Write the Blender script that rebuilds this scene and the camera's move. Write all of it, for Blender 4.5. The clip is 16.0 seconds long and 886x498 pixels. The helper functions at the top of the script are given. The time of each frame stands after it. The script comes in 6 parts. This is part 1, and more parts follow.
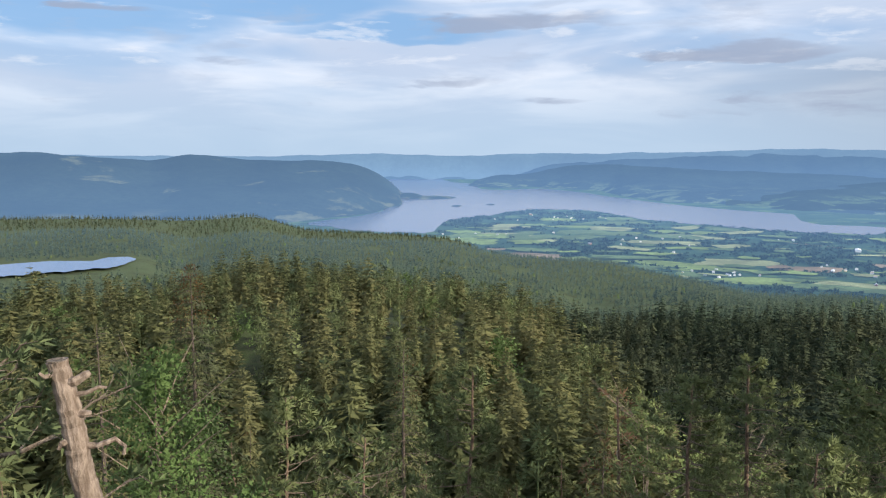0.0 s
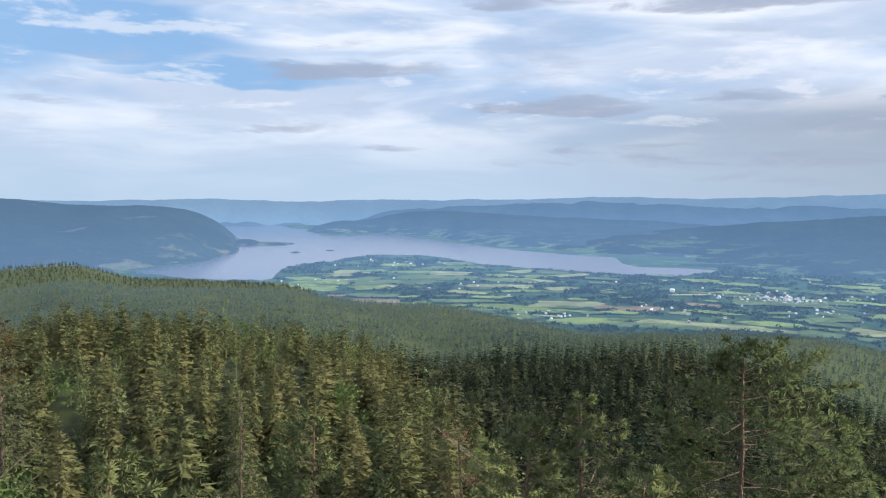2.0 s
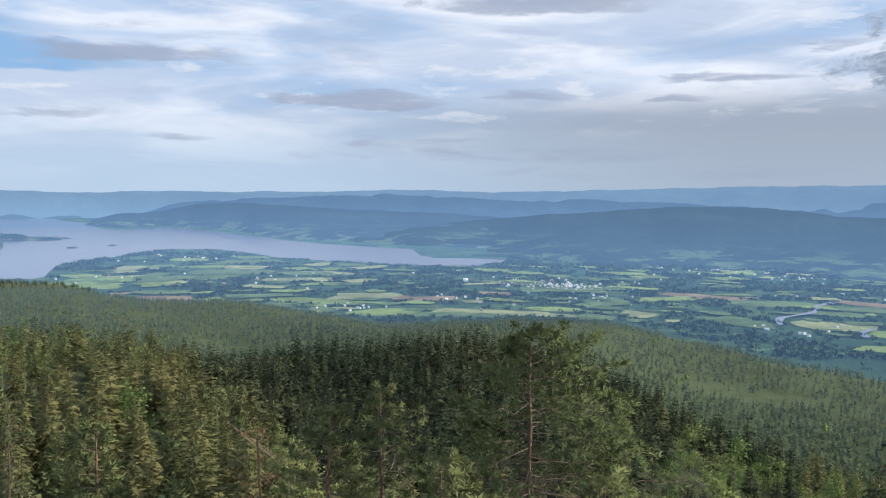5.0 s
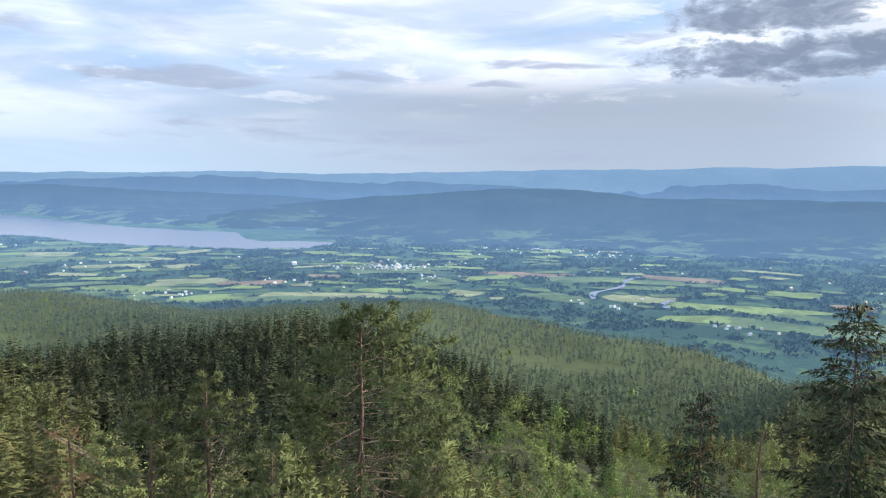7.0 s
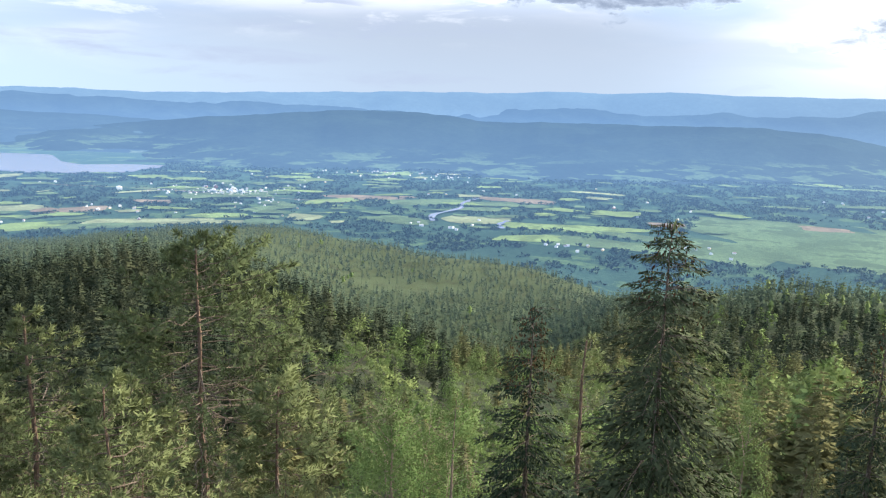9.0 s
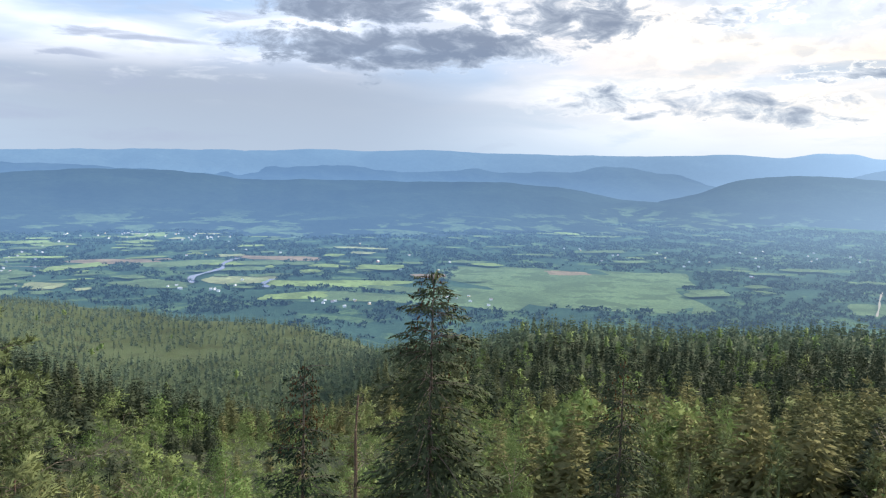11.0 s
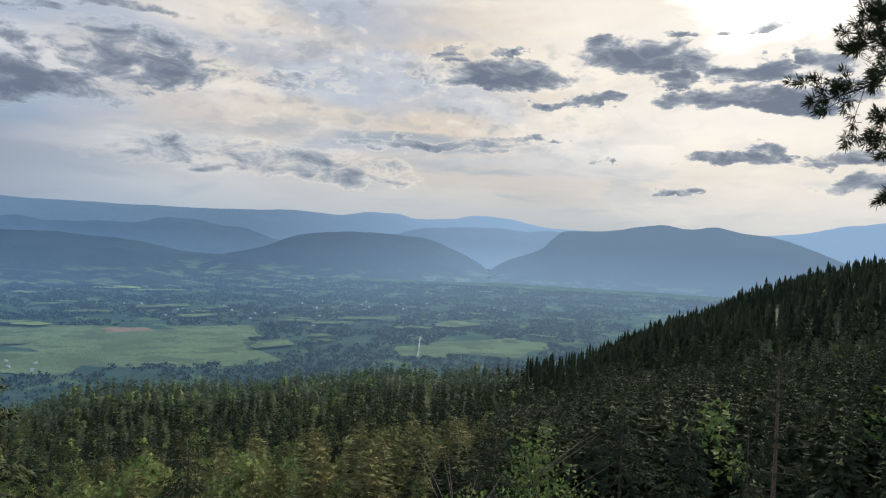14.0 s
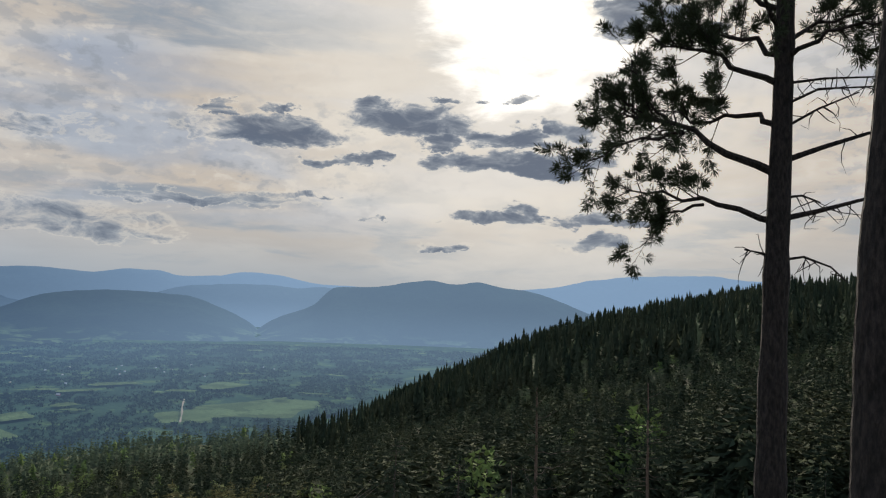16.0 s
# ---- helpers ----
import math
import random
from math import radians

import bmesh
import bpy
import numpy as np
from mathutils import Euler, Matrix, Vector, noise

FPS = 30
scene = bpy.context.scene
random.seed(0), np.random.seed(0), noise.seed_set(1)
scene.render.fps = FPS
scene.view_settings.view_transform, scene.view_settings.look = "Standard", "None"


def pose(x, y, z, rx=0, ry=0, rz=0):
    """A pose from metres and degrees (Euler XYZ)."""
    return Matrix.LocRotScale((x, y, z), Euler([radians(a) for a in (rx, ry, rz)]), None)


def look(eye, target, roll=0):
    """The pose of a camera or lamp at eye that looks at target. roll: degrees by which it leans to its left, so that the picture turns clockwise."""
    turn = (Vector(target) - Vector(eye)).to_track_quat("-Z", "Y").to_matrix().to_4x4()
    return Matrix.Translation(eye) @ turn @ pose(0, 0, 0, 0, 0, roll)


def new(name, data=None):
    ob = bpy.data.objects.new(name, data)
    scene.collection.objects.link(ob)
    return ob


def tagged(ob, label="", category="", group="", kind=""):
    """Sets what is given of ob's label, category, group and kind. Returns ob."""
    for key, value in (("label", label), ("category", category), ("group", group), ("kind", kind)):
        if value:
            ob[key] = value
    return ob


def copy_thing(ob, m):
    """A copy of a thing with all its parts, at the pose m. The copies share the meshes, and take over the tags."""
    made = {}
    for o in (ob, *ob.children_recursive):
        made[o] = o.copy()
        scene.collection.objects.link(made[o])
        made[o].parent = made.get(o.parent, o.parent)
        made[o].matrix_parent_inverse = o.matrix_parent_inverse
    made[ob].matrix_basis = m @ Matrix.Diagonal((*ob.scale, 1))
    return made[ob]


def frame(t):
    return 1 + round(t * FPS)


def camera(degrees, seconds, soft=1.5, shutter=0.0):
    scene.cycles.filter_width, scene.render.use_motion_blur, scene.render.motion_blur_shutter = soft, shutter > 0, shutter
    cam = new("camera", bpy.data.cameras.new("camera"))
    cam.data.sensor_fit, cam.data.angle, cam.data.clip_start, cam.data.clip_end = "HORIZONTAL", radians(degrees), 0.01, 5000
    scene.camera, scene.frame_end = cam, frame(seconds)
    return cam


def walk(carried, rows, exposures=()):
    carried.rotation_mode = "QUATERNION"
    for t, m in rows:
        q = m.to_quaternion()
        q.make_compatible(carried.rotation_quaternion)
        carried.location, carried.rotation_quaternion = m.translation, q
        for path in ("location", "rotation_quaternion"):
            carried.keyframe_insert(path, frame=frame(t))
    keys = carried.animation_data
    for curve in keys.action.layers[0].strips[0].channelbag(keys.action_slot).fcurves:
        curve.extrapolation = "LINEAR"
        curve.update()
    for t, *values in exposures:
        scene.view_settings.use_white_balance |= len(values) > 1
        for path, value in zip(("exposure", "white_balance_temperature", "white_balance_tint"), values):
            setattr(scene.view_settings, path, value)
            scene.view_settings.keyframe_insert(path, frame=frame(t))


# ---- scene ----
# ---------------------------------------------------------------- camera
EYE = 150.0
cam = camera(59.4, 16.0, soft=1.2)
# seconds, yaw, pitch, roll in degrees; the camera turns on the spot
PATH = [
    (0.0, 0.00, -6.90, -0.00),
    (0.5, -5.74, -8.04, 0.42),
    (1.0, -9.99, -8.73, 1.21),
    (1.5, -11.62, -7.21, 1.02),
    (2.0, -11.76, -3.49, 0.34),
    (2.5, -11.75, -1.45, 0.50),
    (3.0, -12.11, -1.00, 0.55),
    (3.5, -13.24, -0.79, 0.40),
    (4.0, -17.43, -1.28, 0.65),
    (4.5, -23.75, -2.89, 0.84),
    (5.0, -26.59, -3.92, 0.66),
    (7.5, -43.53, -6.25, 0.96),
    (8.0, -47.93, -8.02, 1.21),
    (8.5, -50.42, -9.32, 1.85),
    (9.0, -51.13, -10.50, 1.71),
    (9.5, -58.41, -10.99, 0.47),
    (9.7, -61.55, -10.85, 0.47),
    (11.8, -71.83, -3.43, 1.74),
    (12.0, -73.69, -3.12, 2.07),
    (12.5, -81.15, -2.52, 2.83),
    (13.0, -88.21, -1.81, 2.91),
    (13.5, -94.00, -1.19, 2.76),
    (14.0, -99.38, -0.87, 2.94),
    (14.5, -105.72, -0.25, 3.02),
    (15.0, -111.10, 0.78, 2.52),
    (15.5, -113.48, 2.27, 2.37),
    (16.0, -115.93, 4.01, 2.19),
]
EXPOSURES = [(0, 0.05), (1.5, 0.2), (2.0, 0.08), (2.5, -0.25), (3.0, -0.3), (3.5, -0.2), (5, 0.02), (7.5, 0.35), (8.0, 0.40), (8.5, 0.60), (9, 0.64), (9.5, 0.92), (9.7, 0.92), (11.8, -0.1), (12.5, -0.2), (14, -0.45), (16, -0.78)]
walk(cam, [(t, pose(0, 0, EYE, 0, 0, yaw) @ pose(0, 0, 0, 90 + pitch) @ pose(0, 0, 0, 0, 0, roll))
           for t, yaw, pitch, roll in PATH], EXPOSURES)

# ---------------------------------------------------------------- light
SUN_AZ, SUN_EL = 122.5, 21.0


def way(az, el):
    """Direction from a bearing (clockwise from +y) and an elevation, degrees."""
    a, e = radians(az), radians(el)
    return Vector((math.sin(a) * math.cos(e), math.cos(a) * math.cos(e), math.sin(e)))


class Nodes:
    """Short hand for node trees."""

    def __init__(self, tree):
        self.tree, self.nodes, self.links = tree, tree.nodes, tree.links
        self.nodes.clear()

    def add(self, kind, inputs=None, **settings):
        n = self.nodes.new(kind)
        for k, v in settings.items():
            exec_set(n, k, v)
        for k, v in (inputs or {}).items():
            self.put(n.inputs[k], v)
        return n

    def put(self, socket, v):
        if isinstance(v, bpy.types.NodeSocket):
            self.links.new(v, socket)
        elif hasattr(v, "outputs"):
            self.links.new(v.outputs[0], socket)
        else:
            socket.default_value = v

    def math(self, op, a, b=0.0, c=0.0, clamp=False):
        n = self.nodes.new("ShaderNodeMath")
        n.operation, n.use_clamp = op, clamp
        for i, v in enumerate((a, b, c)):
            self.put(n.inputs[i], v)
        return n.outputs[0]

    def vmath(self, op, a, b=(0, 0, 0), out=0):
        n = self.nodes.new("ShaderNodeVectorMath")
        n.operation = op
        self.put(n.inputs[0], a)
        self.put(n.inputs[1], b)
        return n.outputs[out]

    def noise(self, vec, scale, detail=4.0, rough=0.55, distortion=0.0):
        n = self.nodes.new("ShaderNodeTexNoise")
        self.put(n.inputs["Vector"], vec)
        for k, v in (("Scale", scale), ("Detail", detail), ("Roughness", rough), ("Distortion", distortion)):
            n.inputs[k].default_value = v
        return n.outputs[0]

    def span(self, v, lo, hi, to_lo=0.0, to_hi=1.0, smooth=True):
        n = self.nodes.new("ShaderNodeMapRange")
        n.interpolation_type = "SMOOTHSTEP" if smooth else "LINEAR"
        self.put(n.inputs[0], v)
        for i, x in enumerate((lo, hi, to_lo, to_hi)):
            self.put(n.inputs[i + 1], x)
        return n.outputs[0]

    def mix(self, f, a, b, blend="MIX"):
        n = self.nodes.new("ShaderNodeMix")
        n.data_type, n.blend_type = "RGBA", blend
        self.put(n.inputs[0], f)
        for s, v in ((6, a), (7, b)):
            self.put(n.inputs[s], (*v, 1) if isinstance(v, tuple) and len(v) == 3 else v)
        return n.outputs[2]


def exec_set(n, k, v):
    if k == "sky_type":
        n.sky_type = v
    elif k == "sun_disc":
        n.sun_disc = v
    elif k == "sun_elevation":
        n.sun_elevation = v
    elif k == "sun_rotation":
        n.sun_rotation = v
    elif k == "operation":
        n.operation = v
    elif k == "feature":
        n.feature = v


# Cloud banks in the sky: bearing, elevation, half width, half height, density
CLOUDS = [
    (102.7, 11.6, 4.6, 1.31, 1.1), (112.8, 13.0, 4.4, 1.23, 1.0), (119.8, 12.0, 2.9, 0.85, 1.15), (121.7, 10.1, 6.5, 0.92, 1.2), (115.2, 11.5, 1.4, 0.62, 1.0), (109.4, 10.0, 1.8, 0.46, 0.95), (120.8, 14.9, 1.4, 0.42, 0.9),
    (119.6, 6.5, 3.5, 0.62, 0.9), (127.2, 6.2, 2.7, 0.58, 0.9), (127.5, 4.6, 2.9, 0.69, 0.7), (105.0, 7.2, 2.3, 0.5, 0.7), (92.3, 4.0, 3.9, 0.69, 0.5), (85.1, 4.7, 8.9, 1.16, 0.5), (125.9, 12.4, 2.0, 0.85, 0.95),
    (126.3, 11.1, 2.1, 0.35, 0.9), (116.0, 14.6, 1.4, 0.31, 0.8), (111.4, 5.8, 0.5, 0.23, 0.8),
]
CLOUDS += [
    (103.4, 13.6, 0.8, 0.54, 0.7), (116.5, 4.1, 1.7, 0.39, 0.5), (62.4, 11.1, 6.5, 1.62, 1.0), (65.1, 8.3, 10.4, 1.23, 1.1), (77.0, 10.6, 5.4, 1.85, 0.85), (69.6, 13.7, 3.5, 0.62, 0.6), (99.0, 6.6, 6.2, 0.5, 0.65),
    (76.8, 14.3, 3.1, 0.62, 0.55), (87.7, 10.5, 3.5, 0.77, 0.4), (99.0, 13.2, 1.0, 0.31, 0.8), (64.3, 7.7, 7.3, 1.08, 0.8), (62.5, 6.2, 1.5, 0.39, 0.6),
    (129.8, 20.4, 2.9, 1.46, 0.95), (133.3, 19.3, 2.3, 0.77, 0.7),
]
# Thin grey streaks, the same way
STREAKS = [
    (28.0, 15.5, 15.4, 2.12, 0.9), (35.4, 14.2, 7.3, 1.54, 0.75), (4.7, 9.4, 6.5, 0.5, 0.75), (20.5, 6.8, 5.4, 0.54, 0.8), (33.4, 7.3, 2.3, 0.54, 0.6), (15.9, 14.1, 3.5, 0.85, 0.6), (0.7, 5.1, 3.5, 0.39, 0.5),
    (25.3, 4.0, 5.0, 0.31, 0.45), (7.6, 3.9, 3.1, 0.27, 0.4), (5.1, 11.2, 2.3, 0.39, 0.35), (-15.2, 6.4, 2.3, 0.31, 0.4), (9.6, 16.0, 5.0, 1.0, 0.5), (46.8, 8.1, 4.2, 0.46, 0.8), (21.0, 6.7, 5.4, 0.54, 0.8),
]
STREAKS += [
    (4.8, 9.1, 6.9, 0.54, 0.6), (23.0, 3.7, 3.9, 0.35, 0.45), (32.5, 7.1, 3.1, 0.35, 0.6), (42.8, 6.8, 2.3, 0.35, 0.7), (33.2, 13.3, 7.7, 0.85, 0.8), (53.3, 10.0, 1.5, 0.39, 0.6), (31.1, 3.0, 13.5, 0.77, 0.4),
    (45.8, 4.9, 10.0, 0.85, 0.4), (42.6, 1.6, 11.6, 0.46, 0.35), (101.4, 18.6, 10.8, 2.31, 0.7), (117.3, 17.6, 4.6, 1.16, 0.7), (92.8, 5.2, 6.9, 1.16, 0.4), (99.3, 6.9, 6.9, 0.62, 0.6), (5.9, 9.1, 4.6, 0.54, 0.7),
    (-22.8, 9.6, 2.7, 0.35, 0.6),
]


def banks(g, rows, az, el):
    """Soft ellipses on the sky, the densest where they overlap."""
    out = None
    for a, e, w, h, s in rows:
        u = g.math("DIVIDE", g.math("SUBTRACT", az, a), w)
        v = g.math("DIVIDE", g.math("SUBTRACT", el, e), h)
        v = g.math("MAXIMUM", v, g.math("MULTIPLY", v, -1.7))  # flat below, heaped above
        q = g.math("ADD", g.math("MULTIPLY", u, u), g.math("MULTIPLY", v, v))
        one = g.math("MULTIPLY", g.span(q, 2.4, 0.0), s)
        out = one if out is None else g.math("MAXIMUM", out, one)
    return out


def build_sky():
    world = bpy.data.worlds.new("sky")
    scene.world = world
    world.use_nodes = True
    g = Nodes(world.node_tree)
    out = g.add("ShaderNodeOutputWorld")
    d = g.add("ShaderNodeTexCoord").outputs["Generated"]
    sky = g.add("ShaderNodeTexSky", sky_type="NISHITA", sun_disc=False,
                sun_elevation=radians(SUN_EL), sun_rotation=radians(SUN_AZ))
    sky.air_density, sky.dust_density = 1.0, 1.5
    sep = g.add("ShaderNodeSeparateXYZ", {0: d})
    z = g.math("MAXIMUM", sep.outputs[2], 0.0)
    az = g.math("MULTIPLY", g.math("ARCTAN2", sep.outputs[0], sep.outputs[1]), 57.29578)
    el = g.math("MULTIPLY", g.math("ARCSINE", sep.outputs[2]), 57.29578)
    puff = g.vmath("MULTIPLY", d, (1.0, 1.0, 2.3))
    towards = g.vmath("DOT_PRODUCT", d, tuple(way(SUN_AZ, SUN_EL)), out=1)
    wide = g.span(towards, 0.45, 0.93)
    ripple = g.math("SUBTRACT", g.noise(g.vmath("MULTIPLY", d, (1.0, 1.0, 3.0)), 9.0, 8.0, 0.62, 0.4), 0.5)
    near = g.span(g.math("MULTIPLY_ADD", ripple, 0.06, towards), 0.905, 0.9985)
    core = g.span(g.math("MULTIPLY_ADD", ripple, 0.030, towards), 0.9885, 1.004)
    base = g.vmath("SCALE", sky.outputs[0])
    base.node.inputs[3].default_value = 0.10
    blue = g.mix(0.75, base, (0.27, 0.51, 0.89))
    # veil of high cloud drawn out into level streaks, open to the blue over the lake
    level = g.add("ShaderNodeCombineXYZ", {0: g.math("MULTIPLY", az, 0.055), 1: g.math("MULTIPLY", el, 0.28), 2: 0.0}).outputs[0]
    gap = banks(g, [(-12.0, 10.8, 8.0, 2.6, 1.0), (-4.0, 8.6, 8.0, 0.9, 0.8), (9.0, 16.2, 4.0, 1.6, 0.8), (-24.0, 9.0, 9.0, 2.5, 0.8), (1.0, 12.5, 9.0, 1.0, 0.35)],
                g.math("MULTIPLY_ADD", g.math("SUBTRACT", g.noise(level, 1.3, 3.0), 0.5), 12.0, az), g.math("MULTIPLY_ADD", g.math("SUBTRACT", g.noise(level, 2.1, 3.0), 0.5), 4.0, el))
    veil = g.noise(level, 0.8, 4.0, 0.5, 0.5)
    veil_f = g.math("ADD", g.span(veil, 0.36, 0.56, 0.45, 1.0), g.span(z, 0.12, 0.0, 0.0, 0.5), clamp=True)
    veil_f = g.math("MULTIPLY", veil_f, g.math("SUBTRACT", 1.0, g.math("MINIMUM", g.math("MULTIPLY", gap, 1.25), 0.95)))
    veil_c = g.mix(wide, (0.56, 0.66, 0.84), (0.98, 0.87, 0.75))
    bright = g.span(g.noise(g.vmath("ADD", level, (7.0, 3.0, 0.0)), 1.25, 5.0, 0.52, 0.5), 0.40, 0.64)
    veil_c = g.mix(bright, veil_c, g.mix(wide, (0.84, 0.90, 1.02), (1.16, 1.06, 0.93)))
    col = g.mix(veil_f, blue, veil_c)
    # grey cloud up the valley, darkened further to offset the raised exposure
    sheet_f = g.math("MULTIPLY", g.math("MULTIPLY", g.span(az, 4.0, 50.0), g.span(az, 78.0, 58.0)), g.span(el, 8.5, 5.0))
    col = g.mix(g.math("MULTIPLY", sheet_f, 0.9), col, (0.325, 0.37, 0.46))
    # broken small cloud high up towards the sun
    fleck_v = g.vmath("MULTIPLY", d, (1.0, 1.0, 2.0))
    patch = g.math("MULTIPLY", g.math("MULTIPLY", g.span(el, 4.0, 9.0), g.span(az, 74.0, 92.0)), g.span(g.noise(fleck_v, 5.0, 3.0), 0.40, 0.56, 0.25, 1.0))
    fleck = g.noise(fleck_v, 30.0, 7.0, 0.58, 0.2)
    col = g.mix(g.math("MULTIPLY", g.span(fleck, 0.50, 0.36), g.math("MULTIPLY", patch, 0.62)), col, (0.50, 0.55, 0.62))
    col = g.mix(g.math("MULTIPLY", g.span(fleck, 0.54, 0.66), g.math("MULTIPLY", patch, 0.5)), col, (1.32, 1.22, 1.07))
    # bars of blue-grey shade low in the evening sky
    bars = g.span(g.noise(g.vmath("ADD", level, (2.0, 5.0, 1.0)), 2.3, 6.0, 0.55, 0.3), 0.50, 0.64)
    bars = g.math("MULTIPLY", bars, g.math("MULTIPLY", g.span(az, 62.0, 86.0), g.span(el, 11.0, 5.0)))
    col = g.mix(g.math("MULTIPLY", bars, 0.6), col, (0.46, 0.57, 0.68))
    # small bright heaps over the lake
    broken = g.noise(g.vmath("MULTIPLY", d, (1.0, 1.0, 4.6)), 8.0, 8.0, 0.60, 0.25)
    some = g.math("MULTIPLY", g.span(el, 3.5, 6.0), g.span(az, 70.0, 52.0, 0.0, 0.5))
    col = g.mix(g.math("MULTIPLY", g.span(broken, 0.55, 0.66), some), col, (0.88, 0.91, 0.98))
    col = g.mix(g.math("MULTIPLY", g.span(broken, 0.45, 0.33), g.math("MULTIPLY", some, 0.6)), col, (0.45, 0.52, 0.66))
    # haze of the horizon
    col = g.mix(g.span(z, 0.13, 0.0, 0.0, 0.92), col, g.mix(wide, (0.47, 0.62, 0.80), (0.64, 0.71, 0.78)))
    # the same bearings darkened again over the horizon haze
    dull = g.math("MULTIPLY", g.math("MULTIPLY", g.span(az, 12.0, 52.0), g.span(az, 82.0, 60.0)), g.span(el, 8.0, 4.0))
    col = g.mix(g.math("MULTIPLY", dull, 0.7), col, (0.36, 0.42, 0.52))
    # thin streaks
    torn = g.math("SUBTRACT", g.noise(level, 3.2, 8.0, 0.62, 0.5), 0.5)
    soft = g.math("MULTIPLY_ADD", torn, 1.5, banks(g, STREAKS, g.math("MULTIPLY_ADD", torn, 9.0, az), g.math("MULTIPLY_ADD", g.noise(level, 2.6, 3.0), 2.0, g.math("SUBTRACT", el, 1.0))))
    col = g.mix(g.math("MULTIPLY", g.span(soft, 0.12, 0.85), 0.82), col, g.mix(wide, (0.36, 0.42, 0.56), (0.46, 0.55, 0.66)))
    # brightness round the sun behind thin cloud
    col = g.mix(g.math("MULTIPLY", near, 0.72), col, (1.45, 1.36, 1.22))
    # banks of grey cloud with torn edges and lit rims
    n1 = g.math("SUBTRACT", g.noise(puff, 13.0, 8.0, 0.62), 0.5)
    n2 = g.math("SUBTRACT", g.noise(g.vmath("ADD", puff, (3.1, 1.7, 5.2)), 13.0, 8.0, 0.62), 0.5)
    dens = banks(g, CLOUDS, g.math("MULTIPLY_ADD", n1, 11.0, az), g.math("MULTIPLY_ADD", n2, 3.6, el))
    tear = g.math("SUBTRACT", g.noise(g.vmath("MULTIPLY", d, (1.0, 1.0, 2.6)), 20.0, 9.0, 0.64, 0.5), 0.5)
    dens = g.math("MULTIPLY_ADD", tear, g.math("MULTIPLY", g.span(dens, 0.0, 0.30), 3.0), dens)
    rim = g.math("MULTIPLY", g.span(dens, 0.02, 0.16), g.span(dens, 0.5, 0.16))
    col = g.mix(g.math("MULTIPLY", rim, g.math("MULTIPLY", wide, 0.35)), col, g.mix(wide, (0.80, 0.84, 0.92), (1.35, 1.25, 1.08)))
    mask = g.span(dens, 0.15, 0.75)
    grey = g.mix(g.span(dens, 0.35, 1.25), g.mix(wide, (0.36, 0.43, 0.55), (0.52, 0.58, 0.66)), g.mix(wide, (0.19, 0.24, 0.34), (0.17, 0.225, 0.33)))
    col = g.mix(g.math("MULTIPLY", mask, 0.93), col, grey)
    # the sun's glare through the cloud
    col = g.mix(g.math("MULTIPLY", core, g.math("SUBTRACT", 1.0, g.math("MULTIPLY", mask, 0.9))), col, (3.4, 3.2, 2.9))
    # sky above the view, brightened overhead as when overcast to add fill light
    lift = g.span(z, 0.40, 1.0, 1.0, 1.3)
    col = g.vmath("SCALE", col)
    g.put(col.node.inputs[3], lift)
    col = g.mix(g.span(sep.outputs[2], -0.02, 0.0), (0.10, 0.14, 0.16), col)
    bg = g.add("ShaderNodeBackground", {"Color": col, "Strength": 1.0})
    g.links.new(bg.outputs[0], out.inputs[0])


build_sky()
sun = new("sun", bpy.data.lights.new("sun", "SUN"))
sun.data.energy, sun.data.angle, sun.data.color = 5.0, radians(1.5), (1.0, 0.90, 0.74)
sun.matrix_world = look((0, 0, 400), Vector((0, 0, 400)) - way(SUN_AZ, SUN_EL))

# ---------------------------------------------------------------- materials
def material(name):
    m = bpy.data.materials.new(name)
    m.use_nodes = True
    g = Nodes(m.node_tree)
    g.out = g.add("ShaderNodeOutputMaterial")
    return m, g


def surface(g, color, rough=0.8, bump=None, strength=0.3, distance=0.02, metal=0.0, spec=0.3):
    b = g.add("ShaderNodeBsdfPrincipled", {"Roughness": rough, "Metallic": metal, "Specular IOR Level": spec})
    g.put(b.inputs["Base Color"], (*color, 1) if isinstance(color, tuple) else color)
    if bump is not None:
        n = g.add("ShaderNodeBump", {"Height": bump, "Strength": strength, "Distance": distance})
        g.links.new(n.outputs[0], b.inputs["Normal"])
    return b.outputs[0]


# colour of the haze that far surfaces give off as emission
AIR_GLOW = (0.234, 0.44, 0.81)


